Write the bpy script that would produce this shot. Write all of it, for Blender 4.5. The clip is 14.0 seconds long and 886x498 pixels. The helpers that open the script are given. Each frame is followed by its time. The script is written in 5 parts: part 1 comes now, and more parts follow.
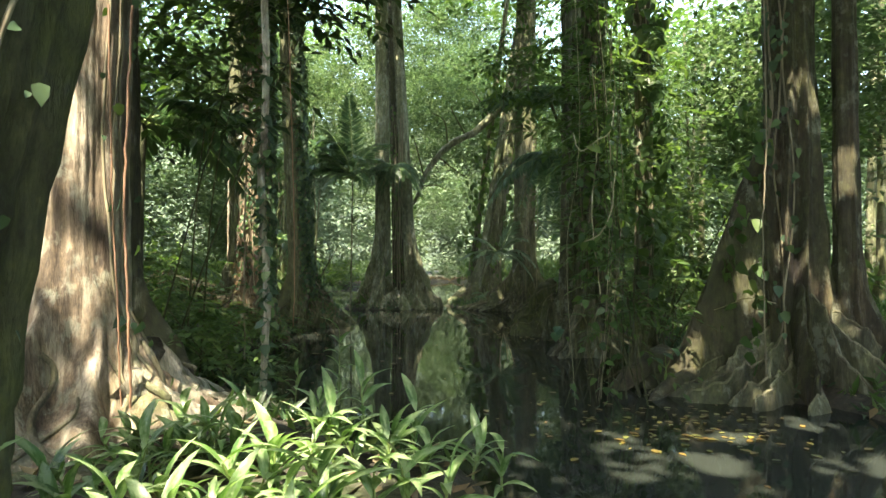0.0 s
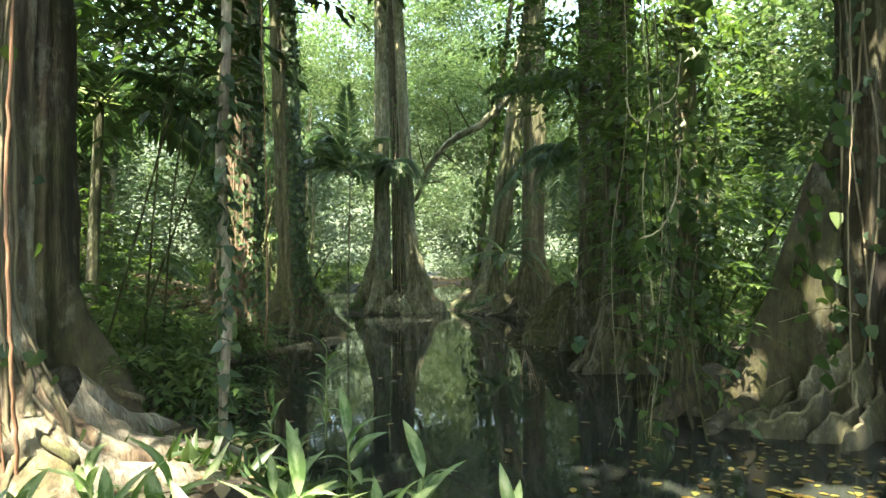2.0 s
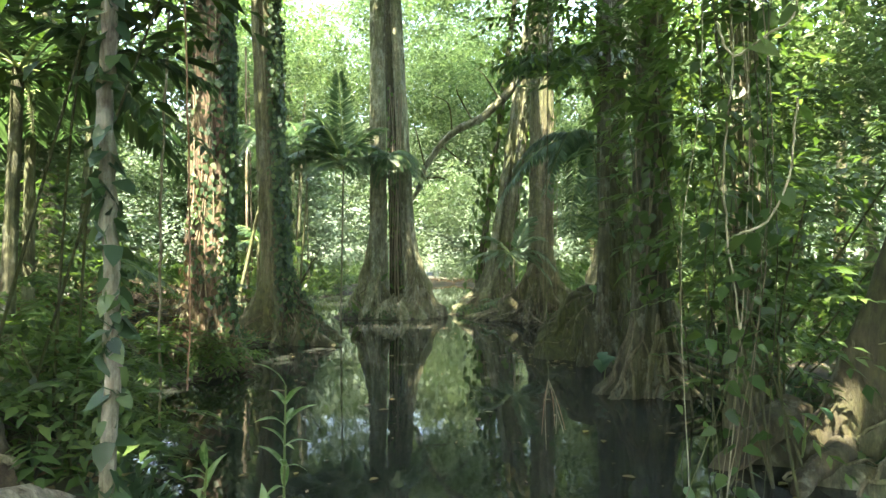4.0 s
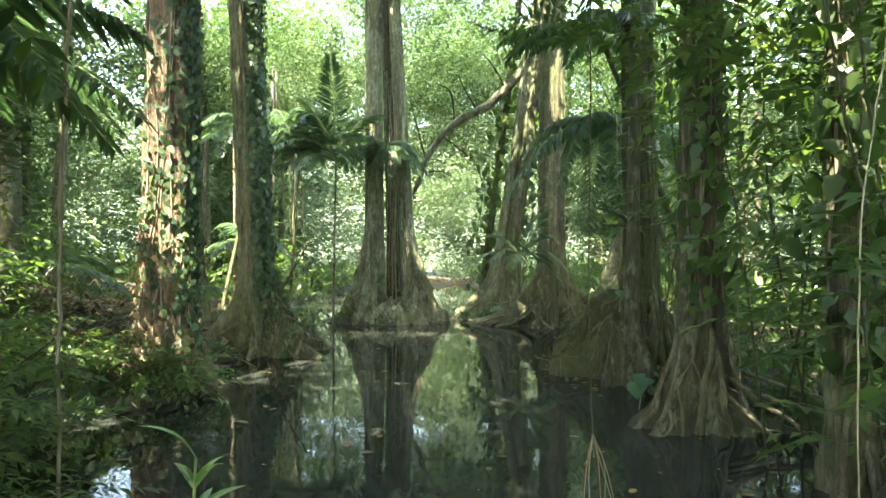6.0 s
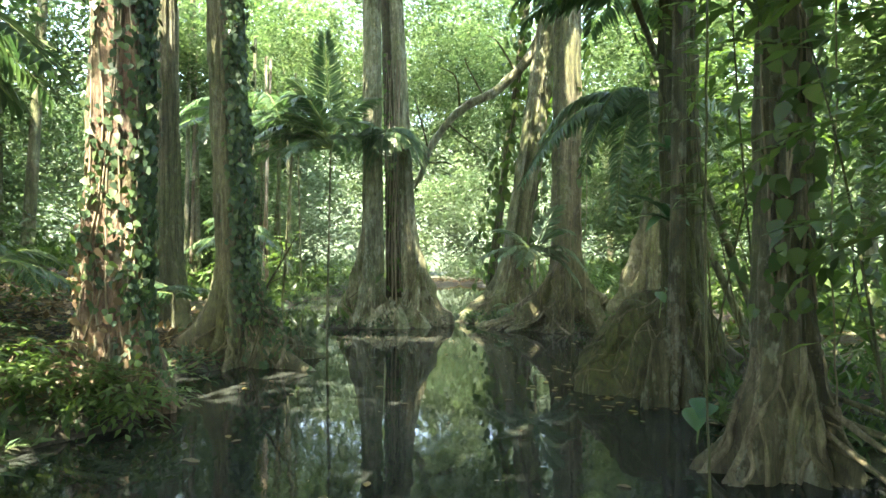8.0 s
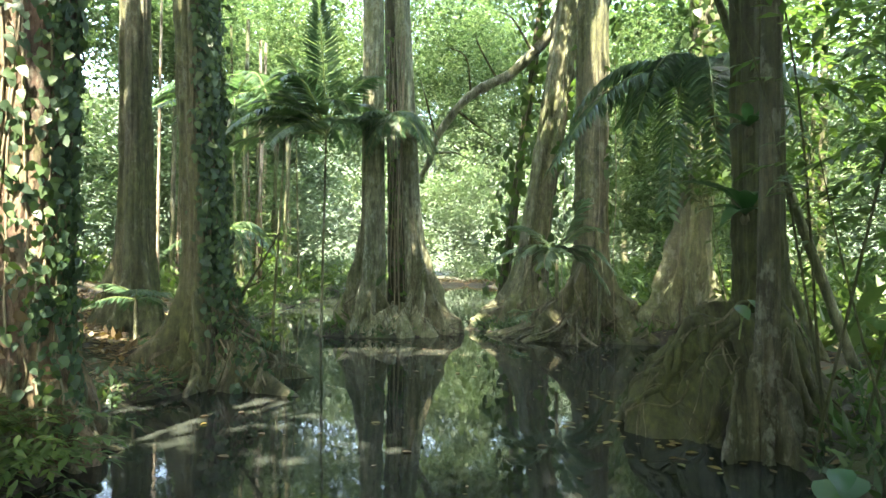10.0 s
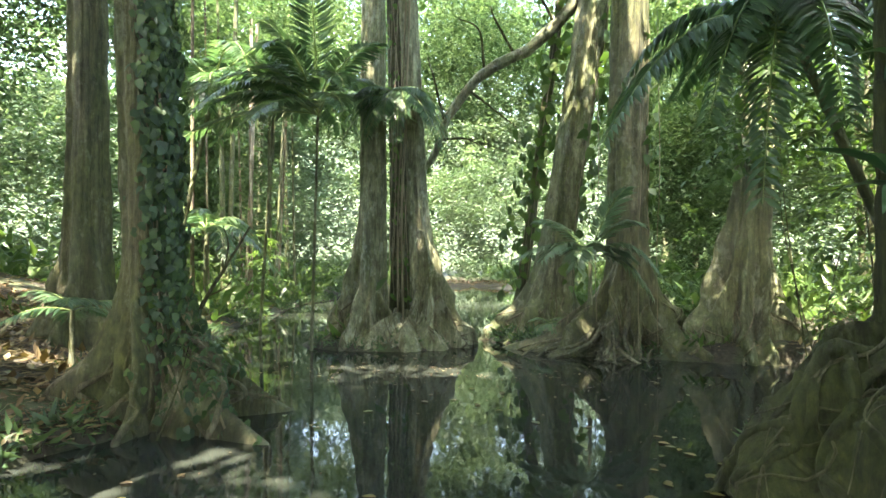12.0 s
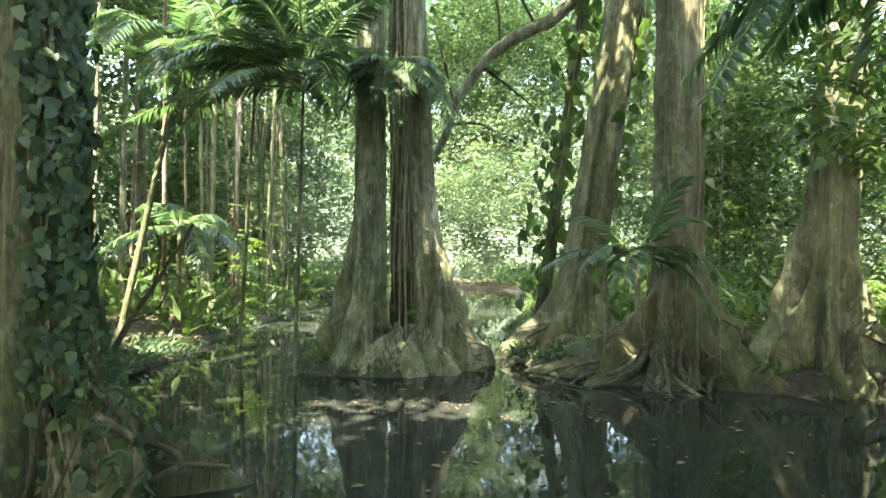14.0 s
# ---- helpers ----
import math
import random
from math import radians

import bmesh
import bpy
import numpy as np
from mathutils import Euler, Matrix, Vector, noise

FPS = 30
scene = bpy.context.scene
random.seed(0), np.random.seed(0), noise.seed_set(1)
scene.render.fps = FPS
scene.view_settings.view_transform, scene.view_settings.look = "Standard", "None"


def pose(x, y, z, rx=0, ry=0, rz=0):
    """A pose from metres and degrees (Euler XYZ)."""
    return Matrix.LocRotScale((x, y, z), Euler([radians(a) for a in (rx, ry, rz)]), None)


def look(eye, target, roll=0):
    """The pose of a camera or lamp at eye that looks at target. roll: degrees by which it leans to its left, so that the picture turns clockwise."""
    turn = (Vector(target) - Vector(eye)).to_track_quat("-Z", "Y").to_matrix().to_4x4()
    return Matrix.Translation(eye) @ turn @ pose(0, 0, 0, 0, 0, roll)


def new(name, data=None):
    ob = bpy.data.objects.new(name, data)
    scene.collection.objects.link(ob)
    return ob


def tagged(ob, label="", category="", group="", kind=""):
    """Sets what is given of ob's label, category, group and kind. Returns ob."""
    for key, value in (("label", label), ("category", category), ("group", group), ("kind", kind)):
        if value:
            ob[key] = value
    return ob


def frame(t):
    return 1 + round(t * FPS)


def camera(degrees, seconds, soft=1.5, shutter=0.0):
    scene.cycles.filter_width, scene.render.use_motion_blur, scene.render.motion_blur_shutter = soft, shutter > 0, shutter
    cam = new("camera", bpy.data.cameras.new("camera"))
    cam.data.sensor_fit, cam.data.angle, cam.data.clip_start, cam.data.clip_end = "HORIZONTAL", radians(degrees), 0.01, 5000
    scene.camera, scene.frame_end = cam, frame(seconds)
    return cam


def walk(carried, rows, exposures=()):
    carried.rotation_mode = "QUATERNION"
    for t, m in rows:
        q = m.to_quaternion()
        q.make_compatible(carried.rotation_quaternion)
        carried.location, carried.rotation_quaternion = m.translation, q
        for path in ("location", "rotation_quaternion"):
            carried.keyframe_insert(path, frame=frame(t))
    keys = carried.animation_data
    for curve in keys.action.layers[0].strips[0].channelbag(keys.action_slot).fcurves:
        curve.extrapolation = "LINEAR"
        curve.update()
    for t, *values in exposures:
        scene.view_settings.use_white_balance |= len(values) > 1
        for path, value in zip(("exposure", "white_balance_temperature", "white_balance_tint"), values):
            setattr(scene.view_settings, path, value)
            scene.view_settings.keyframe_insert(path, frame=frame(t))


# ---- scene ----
cam = camera(71.9, 14.0, soft=1.5)
METRES, EYE, TILT, LEAN, TURN = 10.7, 1.5, 1.3, 0.0, 0.0
ROWS = [
    (0.0, 0.0, 0.0, 0.0, 0.0, 0.0, -0.0),
    (0.5, -0.0023, 0.0273, -0.0002, -0.01, 0.02, 0.01),
    (1.0, -0.0039, 0.054, -0.0003, -0.0, 0.04, 0.02),
    (1.5, -0.0059, 0.0835, -0.0004, 0.02, 0.05, -0.0),
    (2.0, -0.0083, 0.1137, -0.0006, 0.04, 0.05, 0.02),
    (2.5, -0.009, 0.1444, -0.0007, 0.06, 0.06, 0.0),
    (3.0, -0.0082, 0.1755, -0.0009, 0.09, 0.07, 0.02),
    (5.5, -0.006, 0.3424, 0.0009, 0.3, -0.02, 0.04),
    (6.0, -0.0053, 0.374, -0.0007, 0.38, -0.02, 0.05),
    (6.5, -0.0056, 0.4048, -0.0027, 0.44, -0.01, 0.07),
    (7.0, -0.006, 0.4362, -0.0039, 0.5, -0.03, 0.02),
    (7.5, -0.0072, 0.4673, -0.0059, 0.57, -0.01, -0.01),
    (8.0, -0.0093, 0.4997, -0.0078, 0.66, -0.04, -0.04),
    (10.5, -0.0238, 0.6913, -0.009, 1.17, -0.11, -0.38),
    (11.0, -0.0283, 0.7336, -0.0102, 1.26, -0.13, -0.38),
    (11.5, -0.0323, 0.7771, -0.0107, 1.33, -0.14, -0.36),
    (12.0, -0.0359, 0.8209, -0.0106, 1.4, -0.14, -0.35),
    (12.5, -0.0397, 0.8651, -0.01, 1.45, -0.14, -0.39),
    (13.0, -0.0444, 0.909, -0.0088, 1.5, -0.16, -0.4),
    (13.5, -0.0496, 0.9529, -0.0075, 1.53, -0.17, -0.43),
    (14.0, -0.0534, 0.9972, -0.0058, 1.57, -0.18, -0.44),
]
EXPOSURES = [(0.0, 3.74, 7500, 8), (1.5, 3.95, 7500, 8), (3.0, 4.38, 7500, 9), (5.5, 4.72, 7450, 9), (10.5, 4.72, 7350, 10), (14.0, 4.75, 7350, 10)]
walk(cam, [(t, pose(0, 0, EYE, TILT, LEAN, TURN) @ pose(METRES * x, METRES * y, METRES * z, 90 + pitch, roll, yaw)) for t, x, y, z, yaw, pitch, roll in ROWS],
     exposures=EXPOSURES)

# ---- daylight ----
SUN = Vector((-0.14, -0.44, 0.886)).normalized()      # the way to the sun
world = bpy.data.worlds.new("world")
scene.world = world
world.use_nodes = True
wn = world.node_tree
sky = wn.nodes.new("ShaderNodeTexSky")
sky.sky_type = "NISHITA"
sky.sun_disc = False
sky.sun_elevation = math.asin(SUN.z)
sky.sun_rotation = math.atan2(SUN.x, SUN.y)
sky.air_density, sky.dust_density = 1.0, 2.0
wn.links.new(sky.outputs[0], wn.nodes["Background"].inputs[0])
wn.nodes["Background"].inputs[1].default_value = 0.15
sun = new("sun", bpy.data.lights.new("sun", "SUN"))
sun.data.energy, sun.data.angle, sun.data.color = 2.6, radians(0.6), (1.0, 0.94, 0.84)
sun.matrix_world = look(SUN * 60, (0, 0, 0))


# ---- materials ----
def nodes_of(name):
    m = bpy.data.materials.new(name)
    m.use_nodes = True
    t = m.node_tree
    return m, t, t.nodes["Principled BSDF"]


def add(t, kind, **values):
    n = t.nodes.new(kind)
    for k, v in values.items():
        n.inputs[k].default_value = v
    return n


def ramp(t, fac, stops):
    n = t.nodes.new("ShaderNodeValToRGB")
    e = n.color_ramp.elements
    while len(e) < len(stops):
        e.new(0.5)
    for el, (p, c) in zip(e, stops):
        el.position, el.color = p, (*c, 1) if len(c) == 3 else c
    t.links.new(fac, n.inputs[0])
    return n.outputs[0]


def blend(t, fac, a, b, kind="MIX"):
    n = t.nodes.new("ShaderNodeMix")
    n.data_type, n.blend_type = "RGBA", kind
    for sock, v in ((n.inputs[0], fac), (n.inputs[6], a), (n.inputs[7], b)):
        if isinstance(v, (int, float)):
            sock.default_value = v
        elif isinstance(v, tuple):
            sock.default_value = (*v, 1)
        else:
            t.links.new(v, sock)
    return n.outputs[2]


def noise_at(t, scale, stretch=(1, 1, 1), detail=5.0, space="Object", rough=0.6, shift=0.0):
    c = t.nodes.new("ShaderNodeTexCoord")
    mp = t.nodes.new("ShaderNodeMapping")
    mp.inputs["Scale"].default_value = stretch
    mp.inputs["Location"].default_value = (shift, shift * 0.7, shift * 0.3)
    t.links.new(c.outputs[space], mp.inputs[0])
    n = add(t, "ShaderNodeTexNoise", Scale=scale, Detail=detail, Roughness=rough)
    t.links.new(mp.outputs[0], n.inputs[0])
    return n.outputs[0]


def bump(t, height, strength, distance, shader):
    b = add(t, "ShaderNodeBump", Strength=strength, Distance=distance)
    t.links.new(height, b.inputs["Height"])
    t.links.new(b.outputs[0], shader.inputs["Normal"])


def scaled(t, socket, k):
    n = t.nodes.new("ShaderNodeMath")
    n.operation = "MULTIPLY"
    n.inputs[1].default_value = k
    t.links.new(socket, n.inputs[0])
    return n.outputs[0]


def bark(name, dark, mid, pale, moss=(0.085, 0.1, 0.03), mossy=0.5, lichen=0.4, streaky=0.8):
    """Furrowed bark: long grain, fine cracks, olive moss in drifts, pale lichen spots."""
    m, t, p = nodes_of(name)
    grain = noise_at(t, 6.0, (1, 1, 0.16), 7.0, rough=0.55)
    fine = noise_at(t, 42.0, (1, 1, 0.22), 6.0, rough=0.7, shift=1.7)
    patch = noise_at(t, 1.7, (1, 1, 0.45), 8.0, rough=0.65, shift=3.1)
    spots = noise_at(t, 6.0, (1, 1, 0.6), 7.0, rough=0.6, shift=8.2)
    col = ramp(t, grain, [(0.34, dark), (0.5, mid), (0.66, pale)])
    col = blend(t, 0.85, col, ramp(t, fine, [(0.3, (0.62, 0.61, 0.6)), (0.5, (0.98, 0.98, 0.97)), (0.7, (1.25, 1.24, 1.2))]), "MULTIPLY")
    streak = noise_at(t, 2.6, (1, 1, 0.1), 6.0, rough=0.6, shift=21.0)
    col = blend(t, streaky, col, ramp(t, streak, [(0.3, (0.5, 0.48, 0.45)), (0.5, (1, 1, 1)), (0.68, (1.35, 1.33, 1.28))]), "MULTIPLY")
    crack = noise_at(t, 16.0, (1, 1, 0.07), 5.0, rough=0.6, shift=5.5)
    lines = ramp(t, crack, [(0.455, (1, 1, 1)), (0.49, (0.22, 0.2, 0.18)), (0.51, (0.22, 0.2, 0.18)), (0.545, (1, 1, 1))])
    col = blend(t, 0.4, col, lines, "MULTIPLY")
    green = ramp(t, patch, [(0.60 - 0.3 * mossy, (0, 0, 0)), (0.70 - 0.16 * mossy, (1, 1, 1))])
    tuft = noise_at(t, 13.0, (1, 1, 0.5), 6.0, rough=0.62, shift=12.0)
    tone = ramp(t, tuft, [(0.3, (moss[0] * 0.5, moss[1] * 0.5, moss[2] * 0.5)), (0.5, moss), (0.7, (moss[0] * 1.6, moss[1] * 1.55, moss[2] * 1.5))])
    col = blend(t, scaled(t, green, 0.6 * mossy + 0.3), col, tone)
    white = ramp(t, spots, [(0.63 - 0.12 * lichen, (0, 0, 0)), (0.70 - 0.1 * lichen, (1, 1, 1))])
    col = blend(t, scaled(t, white, 0.7 * lichen), col, (0.34, 0.36, 0.28))
    mottle = noise_at(t, 11.0, (1, 1, 0.55), 8.0, rough=0.72, shift=17.0)
    col = blend(t, 0.9, col, ramp(t, mottle, [(0.34, (0.42, 0.4, 0.38)), (0.47, (0.92, 0.92, 0.9)), (0.56, (1.08, 1.08, 1.05)), (0.68, (1.75, 1.72, 1.62))]), "MULTIPLY")
    crust = noise_at(t, 2.3, (1, 1, 0.7), 9.0, rough=0.75, shift=31.0)
    col = blend(t, scaled(t, ramp(t, crust, [(0.56, (0, 0, 0)), (0.6, (1, 1, 1))]), 0.75 * lichen), col, (0.27, 0.29, 0.22))
    t.links.new(col, p.inputs["Base Color"])
    p.inputs["Roughness"].default_value = 0.85
    both = t.nodes.new("ShaderNodeMath")
    both.operation = "MULTIPLY_ADD"
    both.inputs[1].default_value = 0.4
    t.links.new(fine, both.inputs[0])
    t.links.new(grain, both.inputs[2])
    bump(t, both.outputs[0], 0.9, 0.07, p)
    return m


def leafy(name, a, b, c, see=0.45, gloss=0.42, island=True, glow=(1.3, 1.4, 0.6)):
    """Thin leaves that let light through; a, b, c: dark, usual and young."""
    m, t, p = nodes_of(name)
    if island:
        g = t.nodes.new("ShaderNodeNewGeometry")
        rnd = g.outputs["Random Per Island"]
    else:
        g = t.nodes.new("ShaderNodeObjectInfo")
        rnd = g.outputs["Random"]
    col = ramp(t, rnd, [(0.0, a), (0.55, b), (0.9, c), (1.0, c)])
    big = noise_at(t, 0.9, detail=2.0)
    col = blend(t, ramp(t, big, [(0.35, (0, 0, 0)), (0.7, (1, 1, 1))]), blend(t, 1.0, col, (0.62, 0.72, 0.7), "MULTIPLY"), col)
    t.links.new(col, p.inputs["Base Color"])
    p.inputs["Roughness"].default_value = gloss
    p.inputs["Specular IOR Level"].default_value = 0.5
    tr = t.nodes.new("ShaderNodeBsdfTranslucent")
    t.links.new(blend(t, 1.0, col, glow, "MULTIPLY"), tr.inputs[0])
    mix = t.nodes.new("ShaderNodeMixShader")
    mix.inputs[0].default_value = see
    t.links.new(p.outputs[0], mix.inputs[1])
    t.links.new(tr.outputs[0], mix.inputs[2])
    t.links.new(mix.outputs[0], t.nodes["Material Output"].inputs[0])
    return m


def plain(name, stops, scale, stretch=(1, 1, 1), rough=0.8, relief=0.02, strength=0.5):
    m, t, p = nodes_of(name)
    n = noise_at(t, scale, stretch, 7.0)
    t.links.new(ramp(t, n, stops), p.inputs["Base Color"])
    p.inputs["Roughness"].default_value = rough
    bump(t, n, strength, relief, p)
    return m


BARK_GREY = bark("bark_grey", (0.046, 0.048, 0.026), (0.108, 0.112, 0.064), (0.19, 0.2, 0.122), moss=(0.07, 0.088, 0.028), mossy=0.7, lichen=0.4)
BARK_PALE = bark("bark_pale", (0.05, 0.034, 0.02), (0.17, 0.13, 0.088), (0.45, 0.39, 0.3), mossy=0.4, lichen=0.5, streaky=0.3)
BARK_BROWN = bark("bark_brown", (0.034, 0.033, 0.017), (0.08, 0.077, 0.041), (0.145, 0.14, 0.082), moss=(0.062, 0.075, 0.024), mossy=0.8, lichen=0.3)
BARK_RED = bark("bark_red", (0.06, 0.036, 0.022), (0.135, 0.088, 0.056), (0.26, 0.185, 0.125), mossy=0.35, lichen=0.35)
BARK_MOSS = bark("bark_moss", (0.018, 0.017, 0.008), (0.045, 0.043, 0.02), (0.08, 0.078, 0.04), moss=(0.05, 0.06, 0.014), mossy=0.9, lichen=0.06)
BARK_LICHEN = bark("bark_lichen", (0.085, 0.088, 0.052), (0.19, 0.196, 0.122), (0.31, 0.32, 0.21), moss=(0.075, 0.092, 0.03), mossy=0.6, lichen=0.7)
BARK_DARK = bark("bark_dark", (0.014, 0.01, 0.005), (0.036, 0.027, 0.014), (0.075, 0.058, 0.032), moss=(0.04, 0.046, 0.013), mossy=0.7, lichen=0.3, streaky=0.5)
BARK_ASH = bark("bark_ash", (0.16, 0.138, 0.1), (0.33, 0.295, 0.235), (0.5, 0.46, 0.38), moss=(0.12, 0.12, 0.06), mossy=0.35, lichen=0.6, streaky=0.3)
BARK_MUD = bark("bark_mud", (0.026, 0.025, 0.014), (0.066, 0.064, 0.037), (0.125, 0.122, 0.076), moss=(0.05, 0.058, 0.019), mossy=0.6, lichen=0.45, streaky=0.6)
ROOT = bark("root_bark", (0.055, 0.05, 0.03), (0.125, 0.115, 0.072), (0.22, 0.205, 0.138), mossy=0.45, lichen=0.15)
VINE = plain("vine_bark", [(0.3, (0.09, 0.075, 0.045)), (0.7, (0.24, 0.21, 0.13))], 14.0, (1, 1, 0.2))
VINE_PALE = plain("pale_vine", [(0.3, (0.16, 0.15, 0.08)), (0.7, (0.32, 0.3, 0.19))], 14.0, (1, 1, 0.2))
VINE_RED = plain("red_root", [(0.3, (0.15, 0.08, 0.045)), (0.7, (0.3, 0.17, 0.1))], 14.0, (1, 1, 0.2))
STALK = plain("green_stalk", [(0.3, (0.08, 0.12, 0.03)), (0.7, (0.16, 0.22, 0.06))], 20.0, (1, 1, 0.2), 0.5)
LEAF_DARK = leafy("leaf_dark", (0.025, 0.05, 0.018), (0.045, 0.085, 0.025), (0.08, 0.13, 0.03), 0.35)
LEAF_MID = leafy("leaf_mid", (0.04, 0.078, 0.024), (0.068, 0.122, 0.036), (0.105, 0.158, 0.046), 0.5, glow=(1.2, 1.3, 0.65))
LEAF_LIGHT = leafy("leaf_light", (0.055, 0.098, 0.032), (0.085, 0.142, 0.042), (0.13, 0.18, 0.06), 0.52, glow=(1.15, 1.25, 0.65))
# distant leaves: haze and sunny paleness are put into these greyer greens
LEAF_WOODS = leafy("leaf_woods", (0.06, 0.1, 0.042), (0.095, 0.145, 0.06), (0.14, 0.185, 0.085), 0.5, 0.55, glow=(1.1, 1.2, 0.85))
LEAF_FAR_HAZED = leafy("leaf_far_hazed", (0.075, 0.115, 0.06), (0.115, 0.16, 0.088), (0.16, 0.205, 0.125), 0.45, 0.55, glow=(1.15, 1.2, 0.85))
LEAF_VINE = leafy("leaf_vine", (0.035, 0.068, 0.036), (0.06, 0.108, 0.052), (0.1, 0.155, 0.055), 0.3, 0.5)
LEAF_PALM = leafy("leaf_palm", (0.045, 0.09, 0.042), (0.07, 0.128, 0.058), (0.105, 0.165, 0.075), 0.45, 0.3, glow=(1.1, 1.2, 0.8))
# lighter copy of the palm leaf, with skylight on the fan put into its colour
LEAF_PALM_SKYLIT = leafy("leaf_palm_skylit", (0.1, 0.155, 0.09), (0.14, 0.205, 0.12), (0.18, 0.25, 0.16), 0.4, 0.3, glow=(1.1, 1.2, 0.85))
LEAF_DEAD = leafy("leaf_dead", (0.09, 0.055, 0.03), (0.18, 0.115, 0.06), (0.34, 0.25, 0.15), 0.2, 0.7)


def water_material():
    m, t, p = nodes_of("dark_water")
    n = noise_at(t, 0.6, detail=4.0)
    t.links.new(ramp(t, n, [(0.35, (0.016, 0.02, 0.017)), (0.7, (0.026, 0.031, 0.026))]), p.inputs["Base Color"])
    p.inputs["Roughness"].default_value = 0.012
    p.inputs["IOR"].default_value = 1.333
    w = noise_at(t, 7.0, (1, 0.45, 1), 4.0, rough=0.5)
    bump(t, w, 0.035, 0.03, p)
    return m


def soil_material():
    m, t, p = nodes_of("forest_soil")
    a = noise_at(t, 1.1, detail=8.0)
    b = noise_at(t, 16.0, detail=6.0)
    col = ramp(t, b, [(0.3, (0.012, 0.011, 0.007)), (0.52, (0.03, 0.026, 0.017)), (0.7, (0.07, 0.058, 0.038))])
    col = blend(t, ramp(t, a, [(0.48, (0, 0, 0)), (0.66, (0.8, 0.8, 0.8))]), col, (0.055, 0.075, 0.025))
    t.links.new(col, p.inputs["Base Color"])
    p.inputs["Roughness"].default_value = 0.9
    bump(t, b, 0.8, 0.04, p)
    return m


WATER, SOIL = water_material(), soil_material()


def variegated():
    """Green blade with a pale, blotched heart along its midrib (blade lies along local y)."""
    m, t, p = nodes_of("variegated_leaf")
    c = t.nodes.new("ShaderNodeTexCoord")
    sp = t.nodes.new("ShaderNodeSeparateXYZ")
    t.links.new(c.outputs["Object"], sp.inputs[0])
    ab = t.nodes.new("ShaderNodeMath")
    ab.operation = "ABSOLUTE"
    t.links.new(sp.outputs[0], ab.inputs[0])
    nz = noise_at(t, 26.0, (1, 0.4, 1), 3.0)
    mad = t.nodes.new("ShaderNodeMath")
    mad.operation = "MULTIPLY_ADD"
    t.links.new(ab.outputs[0], mad.inputs[0])
    mad.inputs[1].default_value = 9.0
    t.links.new(nz, mad.inputs[2])
    info = t.nodes.new("ShaderNodeObjectInfo")
    green = ramp(t, info.outputs["Random"], [(0.0, (0.045, 0.10, 0.025)), (0.6, (0.075, 0.15, 0.035)), (1.0, (0.11, 0.2, 0.05))])
    col = blend(t, ramp(t, mad.outputs[0], [(0.54, (1, 1, 1)), (0.74, (0, 0, 0))]), green, (0.24, 0.32, 0.16))
    t.links.new(col, p.inputs["Base Color"])
    p.inputs["Roughness"].default_value = 0.35
    tr = t.nodes.new("ShaderNodeBsdfTranslucent")
    t.links.new(blend(t, 1.0, col, (1.0, 1.25, 0.6), "MULTIPLY"), tr.inputs[0])
    mix = t.nodes.new("ShaderNodeMixShader")
    mix.inputs[0].default_value = 0.35
    t.links.new(p.outputs[0], mix.inputs[1])
    t.links.new(tr.outputs[0], mix.inputs[2])
    t.links.new(mix.outputs[0], t.nodes["Material Output"].inputs[0])
    return m


VARIEGATED = variegated()

# ---- mesh helpers ----
rng = np.random.default_rng(7)


def mesh(name, V, Q, smooth=True, slots=None):
    """A mesh of quads (triangles repeat no corner: rows of 3 or 4) from arrays."""
    me = bpy.data.meshes.new(name)
    V, Q = np.asarray(V, np.float32), np.asarray(Q, np.int32)
    k = Q.shape[1]
    me.vertices.add(len(V))
    me.vertices.foreach_set("co", V.ravel())
    me.loops.add(Q.size)
    me.loops.foreach_set("vertex_index", Q.ravel())
    me.polygons.add(len(Q))
    me.polygons.foreach_set("loop_start", np.arange(0, Q.size, k, dtype=np.int32))
    if slots is not None:
        me.polygons.foreach_set("material_index", np.asarray(slots, np.int32))
    me.polygons.foreach_set("use_smooth", np.full(len(Q), smooth))
    me.update(calc_edges=True)
    return me


def part(name, me, material, parent=None, label="", kind=""):
    for mt in material if isinstance(material, (list, tuple)) else (material,):
        me.materials.append(mt)
    ob = new(name, me)
    if parent is not None:
        ob.parent = parent
    return tagged(ob, label, kind=kind)


def thing(name, label, category, at=(0, 0, 0), group="", kind=""):
    """An empty at a thing's base; its parts are built in the world's metres, so it stays at the origin of its parts."""
    ob = new(name)
    ob.empty_display_size = 0.1
    return tagged(ob, label, category, group, kind)


def join(parts):
    V, Q, n = [], [], 0
    for v, q in parts:
        V.append(v)
        Q.append(q + n)
        n += len(v)
    return np.concatenate(V), np.concatenate(Q)


def unit(a):
    return a / np.maximum(np.linalg.norm(a, axis=-1, keepdims=True), 1e-9)


